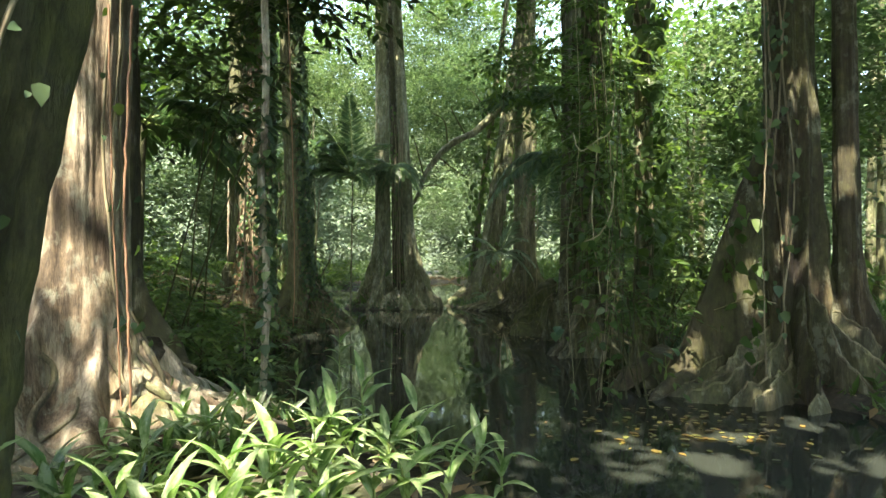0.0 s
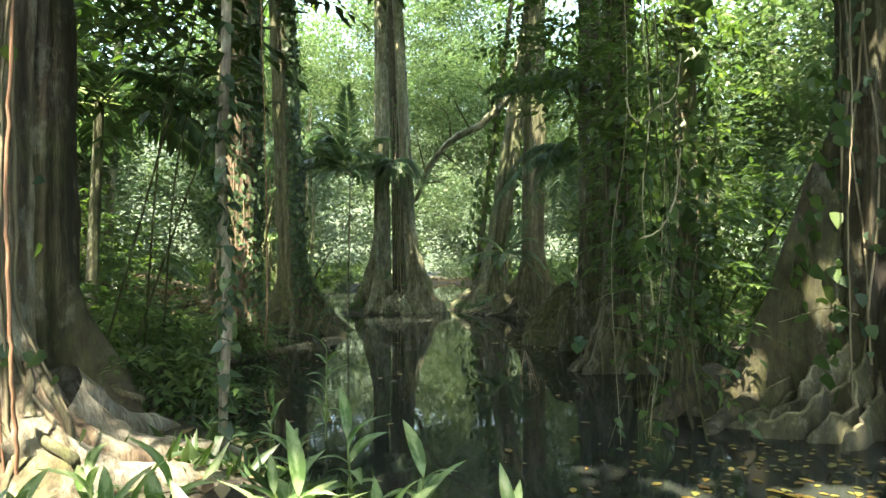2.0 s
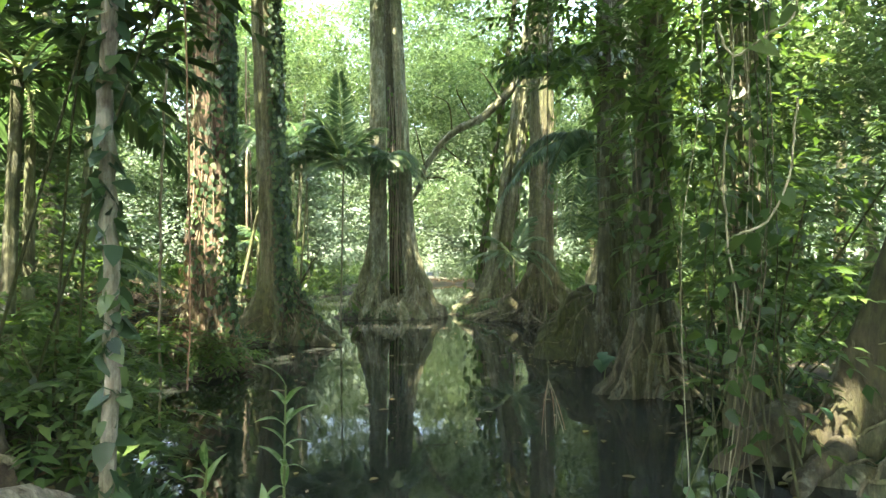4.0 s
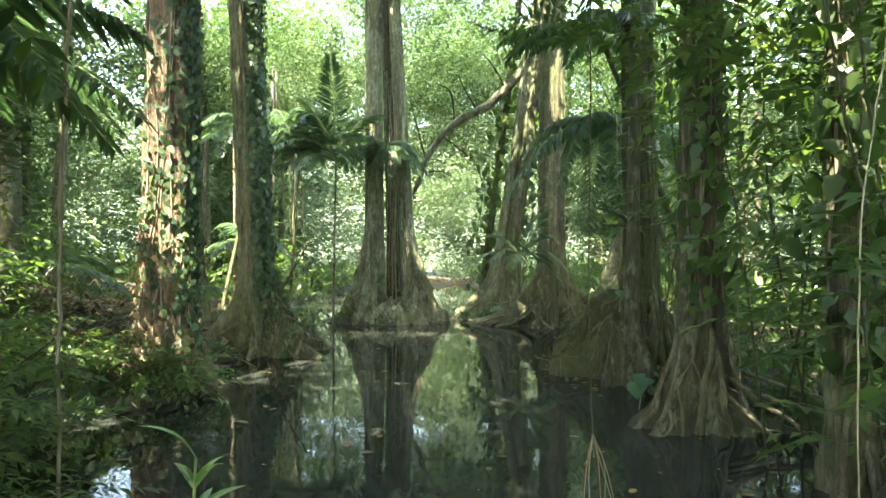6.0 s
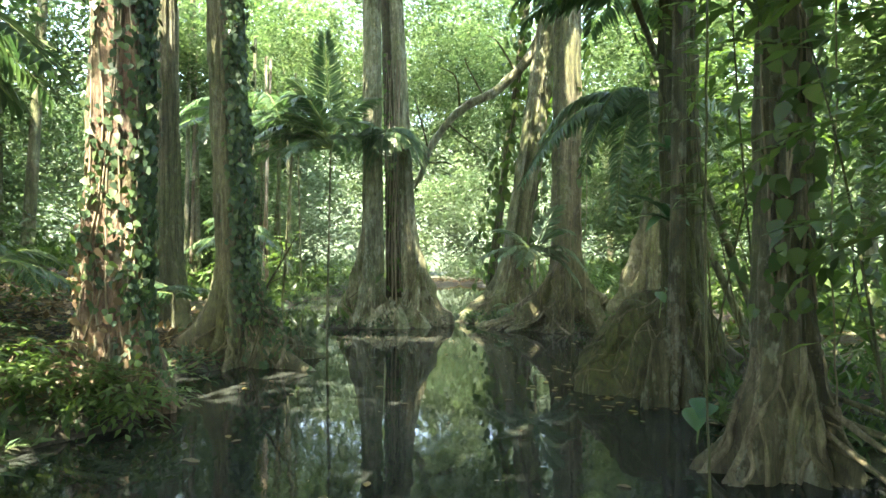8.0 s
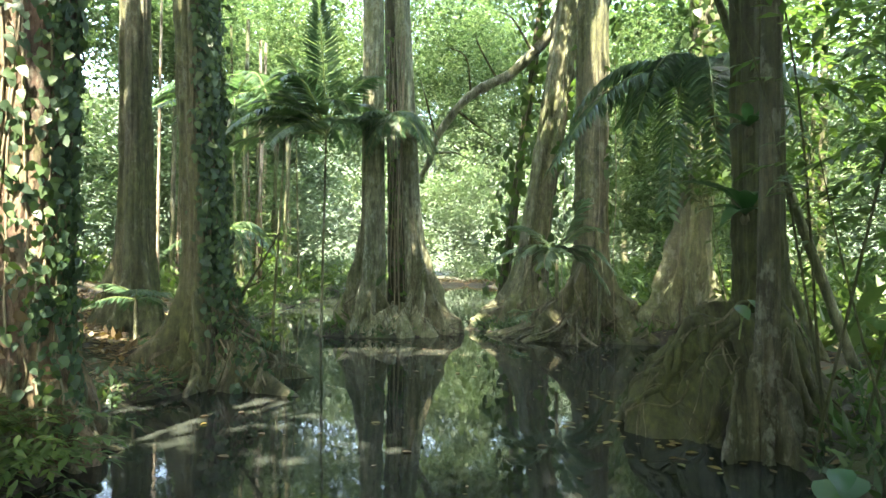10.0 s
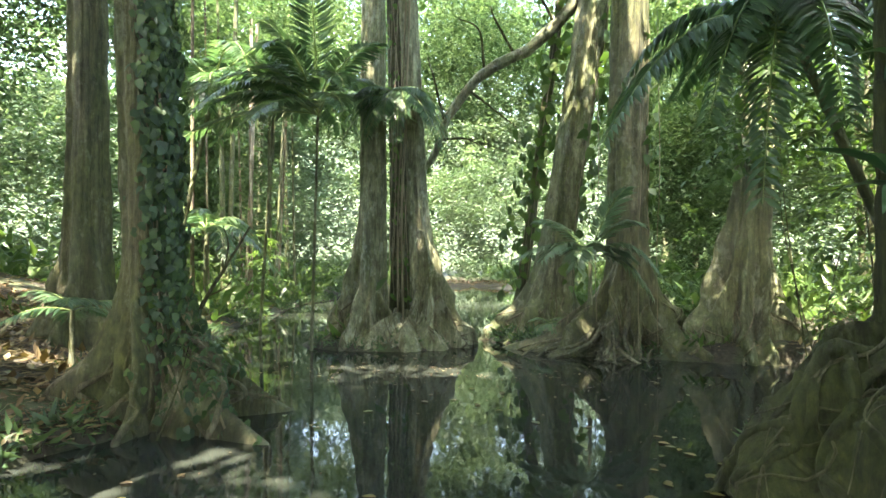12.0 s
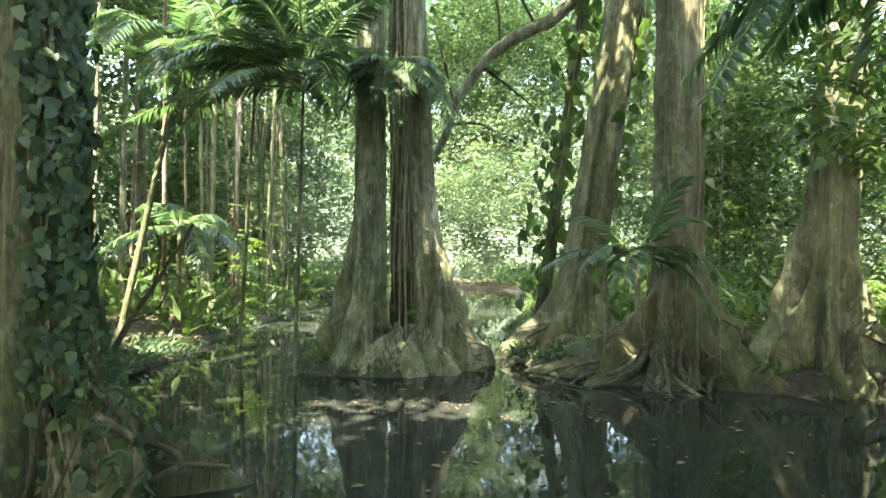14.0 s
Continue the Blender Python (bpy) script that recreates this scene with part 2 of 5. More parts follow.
def tube(points, radii, sides=7, wobble=0.0):
    """A swept tube: quads, closed at both ends by shrinking."""
    P = np.asarray(points, float)
    n = len(P)
    R = np.broadcast_to(np.asarray(radii, float), (n,)).copy()
    T = unit(np.gradient(P, axis=0))
    up = np.tile([0.31, 0.87, 0.38], (n, 1))
    A = unit(np.cross(T, up))
    B = np.cross(T, A)
    ang = np.arange(sides) * 2 * math.pi / sides
    rr = R[:, None] * (1 + wobble * rng.standard_normal((n, sides)))
    V = P[:, None] + rr[..., None] * (np.cos(ang)[None, :, None] * A[:, None] + np.sin(ang)[None, :, None] * B[:, None])
    i, j = np.meshgrid(np.arange(n - 1), np.arange(sides), indexing="ij")
    k = (j + 1) % sides
    Q = np.stack([i * sides + j, i * sides + k, (i + 1) * sides + k, (i + 1) * sides + j], -1).reshape(-1, 4)
    return V.reshape(-1, 3), Q


def smooth_path(points, n=24):
    """A Catmull-Rom line through a few points."""
    P = np.asarray(points, float)
    P = np.vstack([2 * P[0] - P[1], P, 2 * P[-1] - P[-2]])
    out = []
    for s in np.linspace(0, len(P) - 3 - 1e-6, n):
        i = int(s)
        u = s - i
        a, b, c, d = P[i:i + 4]
        out.append(0.5 * (2 * b + (c - a) * u + (2 * a - 5 * b + 4 * c - d) * u * u + (3 * b - a - 3 * c + d) * u ** 3))
    return np.array(out)


def leaves(P, D, N, L, W, droop=0.12, fold=0.12):
    """Folded pointed blades: base P, way D, upper side N, length L, width W. Two quads each."""
    n = len(P)
    D = unit(D)
    S = unit(np.cross(D, N))
    U = np.cross(S, D)
    L = np.broadcast_to(L, (n,))[:, None]
    W = np.broadcast_to(W, (n,))[:, None]
    mid = P + D * L * 0.45
    V = np.stack([P, mid + S * W * 0.5 + U * W * fold, P + D * L - U * L * droop, mid - S * W * 0.5 + U * W * fold, mid - U * W * fold * 0.6], 1)
    b = np.arange(n)[:, None] * 5
    Q = np.concatenate([b + [0, 1, 2, 4], b + [0, 4, 2, 3]])
    return V.reshape(-1, 3), Q


def flat_leaves(P, D, N, L, W):
    """Plain pointed blades for far foliage. One quad each."""
    n = len(P)
    D = unit(D)
    S = unit(np.cross(D, N))
    U = np.cross(S, D)
    L, W = np.broadcast_to(L, (n,))[:, None], np.broadcast_to(W, (n,))[:, None]
    mid = P + D * L * 0.45 + U * W * 0.1
    V = np.stack([P, mid + S * W * 0.5, P + D * L - U * L * 0.12, mid - S * W * 0.5], 1)
    return V.reshape(-1, 3), np.arange(n)[:, None] * 4 + np.arange(4)


def broad_leaves(P, D, N, L, W, droop=0.12, fold=0.12):
    """Rounder, heart-like blades. Three quads each."""
    n = len(P)
    D = unit(D)
    S = unit(np.cross(D, N))
    U = np.cross(S, D)
    L = np.broadcast_to(L, (n,))[:, None]
    W = np.broadcast_to(W, (n,))[:, None]
    a, b = P + D * L * 0.16 + U * W * fold, P + D * L * 0.58 + U * W * fold * 0.6 - U * L * droop * 0.3
    V = np.stack([P, a + S * W * 0.48, b + S * W * 0.40, P + D * L - U * L * droop, b - S * W * 0.40, a - S * W * 0.48, P + D * L * 0.45 - U * W * fold * 0.5], 1)
    k = np.arange(n)[:, None] * 7
    Q = np.concatenate([k + [0, 1, 2, 6], k + [6, 2, 3, 4], k + [0, 6, 4, 5]])
    return V.reshape(-1, 3), Q


def random_ways(n, flat=0.35, down=0.25):
    """Leaf directions and upper sides: mostly spreading, tips hanging a little."""
    a = rng.uniform(0, 2 * math.pi, n)
    D = np.stack([np.cos(a), np.sin(a), rng.normal(-down, flat, n)], -1)
    N = np.stack([rng.normal(0, 0.45, n), rng.normal(0, 0.45, n), np.ones(n)], -1)
    return unit(D), unit(N)


GAPS = []       # (point, radius): where the sun comes down through the crowns


def sun_open(P):
    keep = np.ones(len(P), bool)
    stray = np.random.default_rng(len(P)).random(len(P)) < 0.025
    s = np.array(SUN)
    for q, r in GAPS:
        d = P - np.array(q)
        along = d @ s
        off = np.linalg.norm(d - along[:, None] * s, axis=1)
        keep &= ~((along > 0) & (off < r))
    return keep | stray


def clumps(centre, radii, n, twigs, spread, size, hollow=0.0, gaps=False, down=0.25, narrow=0.42, make=leaves):
    """Leaves gathered on twigs in an ellipsoid."""
    c, r = np.array(centre, float), np.array(radii, float)
    tw = unit(rng.standard_normal((twigs, 3))) * rng.uniform(hollow, 1, (twigs, 1)) ** 0.45
    tw = c + tw * r
    which = rng.integers(0, twigs, n)
    P = tw[which] + rng.standard_normal((n, 3)) * spread * np.array([1, 1, 0.6])
    D, N = random_ways(len(P), down=down)
    L = size * rng.uniform(0.6, 1.3, len(P))
    if gaps:
        keep = sun_open(P) & sun_open(P + D * L[:, None] * 0.5) & sun_open(P + D * L[:, None])
        P, D, N, L = P[keep], D[keep], N[keep], L[keep]
    return make(P, D, N, L, L * narrow * rng.uniform(0.8, 1.2, len(P)))


def sprays(centre, radii, n, size, reach, narrow=0.34, down=0.3):
    """Twigs that spread outwards and sag, each with two rows of leaves and one at its tip."""
    c, r = np.array(centre, float), np.array(radii, float)
    per = 11
    tw = max(6, n // per)
    B = c + unit(rng.standard_normal((tw, 3))) * (rng.uniform(0.1, 1, (tw, 1)) ** 0.45) * r
    a = rng.uniform(0, 2 * math.pi, tw)
    W = np.stack([np.cos(a), np.sin(a), rng.normal(0.0, 0.3, tw)], -1)
    k = np.tile(np.arange(per), tw)
    i = np.repeat(np.arange(tw), per)
    u = (k // 2 + 0.6) / (per / 2)
    long = reach * rng.uniform(0.6, 1.3, tw)[i]
    P = B[i] + W[i] * (u * long)[:, None] + np.array([0, 0, -1.0]) * (down * long * u ** 2)[:, None]
    S = unit(np.cross(W, [0, 0, 1.0]))[i] * np.where(k % 2, 1, -1)[:, None]
    D = S * np.where(k == per - 1, 0.1, 0.95)[:, None] + W[i] * (0.5 + 0.4 * u)[:, None] - np.array([0, 0, 1.0]) * (0.15 + 0.5 * down * u)[:, None] + rng.normal(0, 0.13, (len(k), 3))
    N = np.array([0, 0, 1.0]) + rng.normal(0, 0.25, (len(k), 3))
    L = size * rng.uniform(0.75, 1.2, len(k))
    return leaves(P, unit(D), unit(N), L, L * narrow * rng.uniform(0.85, 1.15, len(k)), 0.16, 0.1)


# ---- ground and water ----
LEFT_BANK = [(-40, 0.9), (0, 0.6), (3.2, 0.35), (4.2, 0.1), (5.0, -0.9), (6.0, -1.4), (7.0, -2.3), (8.0, -3.3), (9.2, -3.9), (10.4, -3.5), (11.1, -2.95),
             (11.7, -3.2), (12.4, -3.7), (13.5, -3.7), (14.2, -3.3), (15.2, -3.4), (16.5, -4.6), (19.5, -5.3), (24, -5.7), (30, -5.9), (40, -4.4), (45.5, -2.6), (47.5, 0.5), (200, 0.5)]
RIGHT_BANK = [(-40, 4.5), (4.6, 4.2), (6.2, 4.0), (6.9, 3.3), (7.4, 2.5), (8.0, 3.0), (9.5, 3.1), (10.6, 2.6), (11.4, 2.3), (12.4, 2.5), (13.7, 2.1), (14.6, 2.4), (15.6, 3.4),
              (17.4, 5.4), (18.3, 5.0), (18.7, 3.3), (19.2, 2.1), (20.2, 1.0), (21.2, 0.35), (24, 0.45), (27, 1.0), (34, 1.6), (44, 2.8), (46.5, 2.2), (47.5, 0.5), (200, 0.5)]


def rough_noise(x, y, seed, base=1.0):
    g = np.random.default_rng(seed)
    z = np.zeros_like(x)
    for k in range(14):
        f = base * 1.45 ** k * 0.35
        a, p = g.uniform(0, 6.28, 2)
        z += np.sin(f * (x * math.cos(a) + y * math.sin(a)) + p) / (1.32 ** k)
    return z / 3.0


def ground_z(x, y):
    x, y = np.asarray(x, float), np.asarray(y, float)
    wig = 0.2 * rough_noise(x, y, 5, 3.0)
    l = np.interp(y, *zip(*LEFT_BANK)) + wig
    r = np.interp(y, *zip(*RIGHT_BANK)) + wig
    out = np.maximum(l - x, x - r)                                  # metres onto the bank
    out = np.maximum(out, 0.75 - np.hypot((x + 1.85) / 1.95, (y - 20.4) / 1.3))
    far = np.maximum(out - 2.5, 0)
    z = np.where(out > 0, 0.1 * (1 - np.exp(-out * 12)) + 0.22 * (1 - np.exp(-out * 1.6)) + 0.05 * far, np.maximum(out * 0.9, -0.55))
    rise = np.clip((y - 7) / 5, 0, 1) * np.clip((27 - y) / 5, 0, 1)      # the leafy slope behind the creeper-clad trees
    z = np.minimum(z + 0.2 * rise * np.clip(l - x - 0.8, 0, 6), 2.4)
    return z + 0.05 * rough_noise(x, y, 9, 3.5) * np.clip(out + 0.3, 0, 1)


def stretch(lo, hi, fine_lo, fine_hi, step, n):
    mid = np.arange(fine_lo, fine_hi + step / 2, step)
    e = np.linspace(0, 1, n + 1)[1:] ** 2.6
    return np.concatenate([(fine_lo - (fine_lo - lo) * e)[::-1], mid, fine_hi + (hi - fine_hi) * e])


gx, gy = stretch(-300, 300, -9, 9, 0.13, 40), stretch(-120, 400, -1, 27, 0.14, 50)
GX, GY = np.meshgrid(gx, gy, indexing="ij")
gi, gj = np.meshgrid(np.arange(len(gx) - 1), np.arange(len(gy) - 1), indexing="ij")
w = len(gy)
gq = np.stack([gi * w + gj, (gi + 1) * w + gj, (gi + 1) * w + gj + 1, gi * w + gj + 1], -1).reshape(-1, 4)
tagged(part("ground", mesh("ground", np.stack([GX, GY, ground_z(GX, GY)], -1).reshape(-1, 3), gq), SOIL),
       "brown forest soil with moss and leaf litter along the water", "ground", kind="structure")
tagged(part("water", mesh("water", [(-9, -30, 0), (9, -30, 0), (9, 70, 0), (-9, 70, 0)], [(0, 1, 2, 3)]), WATER),
       "still dark river water mirroring the trees", "water", kind="structure")

# wooded slopes of the valley, far behind
ra, rr = np.meshgrid(np.linspace(-0.4, math.pi + 0.4, 181), np.linspace(0, 1, 26), indexing="ij")
rad = 78 + 70 * rr
hx, hy = rad * np.cos(ra), 20 + rad * np.sin(ra)
hz = -1 + 40 * rr ** 0.8 + 2.2 * rough_noise(hx, hy, 31, 0.6)
hi_, hj_ = np.meshgrid(np.arange(180), np.arange(25), indexing="ij")
hq = np.stack([hi_ * 26 + hj_, hi_ * 26 + hj_ + 1, (hi_ + 1) * 26 + hj_ + 1, (hi_ + 1) * 26 + hj_], -1).reshape(-1, 4)
HILL = plain("wooded_slope", [(0.35, (0.012, 0.022, 0.01)), (0.5, (0.03, 0.05, 0.02)), (0.68, (0.06, 0.085, 0.035))], 0.9, relief=0.6, strength=1.0)
tagged(part("backdrop", mesh("backdrop", np.stack([hx, hy, hz], -1).reshape(-1, 3), hq), HILL), "green wooded slopes far behind the river", "hillside", kind="structure")

# ---- trees ----
# sunlit spots: point and radius of the opening in the crowns
GAPS += [((-2.72, 4.0, 3.0), 0.24), ((-2.86, 4.0, 2.6), 0.28), ((-2.88, 4.0, 2.1), 0.28), ((-2.9, 4.0, 1.65), 0.22), ((-1.85, 4.2, 0.6), 0.29), ((-1.6, 4.4, 0.35), 0.27),
         ((-1.3, 4.8, 0.3), 0.27), ((-1.85, 5.1, 0.4), 0.19), ((-1.8, 5.7, 0.35), 0.3), ((-1.9, 4.6, 0.5), 0.5), ((-1.2, 3.35, 0.4), 0.5), ((-0.6, 3.6, 0.3), 0.24), ((-1.6, 3.0, 0.4), 0.24)]   # the near bank
GAPS += [((4.1, 6.75, 3.65), 0.22), ((3.92, 6.75, 1.97), 0.18), ((3.5, 6.9, 1.5), 0.2), ((2.8, 7.0, 0.8), 0.17), ((3.25, 6.2, 0.45), 0.13), ((4.45, 6.8, 1.0), 0.2), ((3.4, 5.7, 0.1), 0.2),
         ((4.6, 6.9, 2.6), 0.16), ((2.0, 4.6, 0.0), 0.2), ((3.2, 4.5, 0), 0.24), ((2.5, 5.3, 0), 0.2), ((0.3, 7.0, 0.0), 0.09), ((1.2, 6.6, 0.0), 0.08)]   # the shallows
GAPS += [((3.4, 9.2, 2.8), 0.4), ((2.4, 8.0, 3.6), 0.4), ((2.7, 8.6, 2.0), 0.4), ((3.0, 8.0, 3.0), 0.4), ((4.0, 9.3, 2.0), 0.5), ((-4.2, 9.8, 0.9), 0.6), ((-4.5, 9.5, 2.5), 0.9), ((-3.8, 8.8, 1.2), 0.8),
         ((-5.5, 10.5, 1.5), 1.0), ((-6.3, 14.5, 0.8), 0.5), ((-3.75, 11.35, 1.2), 0.16), ((-4.2, 10.6, 0.7), 0.4), ((-4.9, 9.9, 1.6), 0.5), ((-5.2, 15.5, 0.6), 0.5)]   # the bay
GAPS += [((-4.2, 22, 0.6), 1.0), ((-5.5, 21, 1.0), 1.0), ((-5.0, 25, 1.5), 1.3), ((-6.8, 23.5, 2), 1.3), ((5.9, 20.8, 1.0), 1.0), ((3.8, 21.8, 1.0), 0.5), ((6.5, 15.5, 3), 1.0), ((5.0, 16.0, 3.0), 1.0),
         ((5.6, 18.0, 3.0), 1.0), ((4.0, 16.0, 4.5), 0.5), ((-0.6, 17.6, 0.0), 0.28), ((0.0, 17.4, 0.0), 0.16), ((-1.2, 17.9, 0.0), 0.16), ((-1.1, 20.2, 2.6), 0.12), ((1.55, 18.5, 2.1), 0.18)]   # the far channel


class Trunk:
    """A fluted bole with plank buttresses: base, lean, radii, and buttresses (degrees, reach, height, half-width in degrees)."""

    def __init__(self, x, y, r, top=10.0, flare=0.15, flare_h=0.6, lean=(0, 0), bend=(0, 0), ribs=(), flute=0.05, seed=1, taper=0.3, sink=0.35, z0=None, knob=0.7):
        self.knob = knob
        self.x, self.y, self.r, self.top = x, y, r, top
        self.flare, self.flare_h, self.lean, self.bend, self.taper = flare, flare_h, lean, bend, taper
        self.z0 = float(ground_z(x, y)) if z0 is None else z0
        self.low = self.z0 - sink
        self.ribs, self.flute = ribs, flute
        g = np.random.default_rng(seed)
        self.ph = g.uniform(0, 6.28, (8, 3))
        self.g = g

    def axis(self, z):
        h = z - self.z0
        return self.x + self.lean[0] * h + self.bend[0] * h * h, self.y + self.lean[1] * h + self.bend[1] * h * h

    def radius(self, a, z):
        h = np.maximum(z - self.z0, -0.3)
        r = self.r * (1 - self.taper * np.clip(h / self.top, 0, 1)) + self.flare * np.exp(-np.maximum(h, 0) / self.flare_h)
        f = np.zeros_like(a + z)
        for (k, am), p in zip(((3, 1.0), (5, 0.8), (7, 0.7), (11, 0.5), (16, 0.4), (23, 0.25)), self.ph):
            f = f + am * np.sin(k * a + p[0] + 0.5 * np.sin(0.8 * z + p[1]))
        f = f + 0.5 * np.sin(5 * z + 2 * np.sin(2 * a + self.ph[6, 0])) + 0.35 * np.sin(13 * z + 3 * a + self.ph[7, 0])
        f = f + 0.3 * np.sin(37 * a + 3 * np.sin(1.3 * z + self.ph[4, 1])) * (0.6 + 0.4 * np.sin(2.1 * z + 4 * a)) + 0.3 * np.sin(29 * z + 5 * a + self.ph[5, 1]) * np.sin(7 * a + 3 * z)
        r = r * (1 + self.flute * f)
        foot = np.exp(-np.maximum(h, 0) / 0.7)
        bx, by = 1.2 * np.cos(a), 1.2 * np.sin(a)
        r = r + 0.035 * foot * self.knob * (np.sin(7 * bx + 5 * z + self.ph[0, 1]) + np.sin(8 * by - 7 * z + self.ph[1, 1]) + 0.7 * np.sin(15 * bx + 11 * by + 9 * z) + 0.5 * np.sin(23 * by - 17 * bx + 21 * z))
        for i, (deg, reach, height, half, *form) in enumerate(self.ribs):
            u = np.clip(1 - h / height, 0, 1.15)
            c = math.radians(deg) + 0.16 * np.sin(2.2 * h / height * 2 + self.ph[i % 8, 2])
            d = (a - c + math.pi) % (2 * math.pi) - math.pi
            wv = 1 + 0.10 * np.sin(9 * h + self.ph[i % 8, 1])
            r = r + reach * wv * u ** (form[0] if form else 1.9) * np.exp(-np.abs(d / math.radians(half)) ** 1.6)
            r = r + (0.05 if form else 0.16) * reach * u ** 2 * np.exp(-np.abs(d / math.radians(half * 2.2)) ** 2)
        return r

    def at(self, a, z, out=0.0):
        a, z = np.broadcast_arrays(np.asarray(a, float), np.asarray(z, float))
        cx, cy = self.axis(z)
        r = self.radius(a, z) + out
        return np.stack([cx + r * np.cos(a), cy + r * np.sin(a), z], -1)

    def surface(self, around=128, tall=70):
        z = self.low + (self.top - self.low) * np.linspace(0, 1, tall) ** 1.7
        a = np.arange(around) * 2 * math.pi / around
        A, Z = np.meshgrid(a, z)
        V = self.at(A, Z).reshape(-1, 3)
        i, j = np.meshgrid(np.arange(tall - 1), np.arange(around), indexing="ij")
        k = (j + 1) % around
        Q = np.stack([i * around + j, i * around + k, (i + 1) * around + k, (i + 1) * around + j], -1).reshape(-1, 4)
        return V, Q

    def root(self, deg, z_from, drift=0.4, r=0.03, n=26, out=0.012, past=0.35):
        """A root that creeps down the bole from z_from to the ground and a little way out."""
        g = self.g
        s = np.linspace(0, 1, n)
        a = math.radians(deg) + drift * s * g.choice([-1, 1]) + 0.1 * np.sin(s * g.uniform(4, 9) + g.uniform(0, 6))
        z = z_from + (self.low + 0.25 - z_from) * s
        P = self.at(a, z, out)
        tail = P[-1] + np.array([math.cos(a[-1]), math.sin(a[-1]), -0.55]) * past * np.linspace(0.15, 1, 6)[:, None]
        P = np.vstack([P, tail])
        return tube(P, r * np.linspace(0.55, 1.15, len(P)) * np.linspace(1, 0.9, len(P)), 6, 0.06)


def buttress(tree, x, y, deg, start, reach, height, thick, material, wave=0.06, form=0.55, crest=False, curl=0.0):
    """A standing plank root with a rounded crest that snakes outwards from the bole."""
    n, m = 26, 11
    s = np.linspace(0, 1, n)
    d = np.array([math.cos(math.radians(deg)), math.sin(math.radians(deg))])
    e = np.array([-d[1], d[0]])
    g = rng.uniform(0, 6.28, 3)
    side = curl * s ** 1.8 + wave * np.sin(5 * s + g[0]) * s + 0.3 * wave * np.sin(13 * s + g[1])
    fall = (1 - s) ** form if form > 0 else 1 - s ** -form
    H = height * fall * (1 + 0.10 * np.sin(8 * s + g[2])) + 0.02
    q = np.linspace(-1, 1, m)
    up = np.sqrt(np.clip(1 - np.abs(q) ** 3, 0, 1))
    T = thick * (0.8 + 0.5 * (1 - s)) * (1 + 0.15 * np.sin(11 * s + g[1]))
    base = float(ground_z(x + d[0] * (start + reach), y + d[1] * (start + reach))) - 0.3
    V = np.zeros((n, m, 3))
    for k in range(m):
        hgt = base + (H + 0.03 * np.sin(17 * s + g[1]) + 0.02 * np.sin(41 * s + g[0]) - base) * up[k]
        lat = side + T * 0.5 * q[k] * (1 + 0.5 * (1 - up[k])) + 0.035 * np.sin(5 * hgt + 4 * s + g[2]) + 0.015 * np.sin(9 * hgt + 7 * s + g[0]) + 0.012 * np.sin(21 * hgt - 15 * s + g[1]) + 0.008 * np.sin(37 * hgt + 31 * s + g[2])
        out = start + reach * (1 - 0.12 * up[k] * s) * s
        V[:, k, 0] = x + d[0] * out + e[0] * lat
        V[:, k, 1] = y + d[1] * out + e[1] * lat
        V[:, k, 2] = hgt
    i, j = np.meshgrid(np.arange(n - 1), np.arange(m - 1), indexing="ij")
    Q = np.stack([i * m + j, (i + 1) * m + j, (i + 1) * m + j + 1, i * m + j + 1], -1).reshape(-1, 4)
    part("buttress", mesh("buttress", V.reshape(-1, 3), Q), material, tree)
    if crest:
        P = V[3:, m // 2 + int(rng.integers(-1, 2))] + rng.normal(0, 0.008, (n - 3, 3)) + [0, 0, 0.008]
        part("root", mesh("root", *tube(P, rng.uniform(0.008, 0.018), 6, 0.08)), BARK_MUD if material == BARK_MOSS else ROOT, tree)


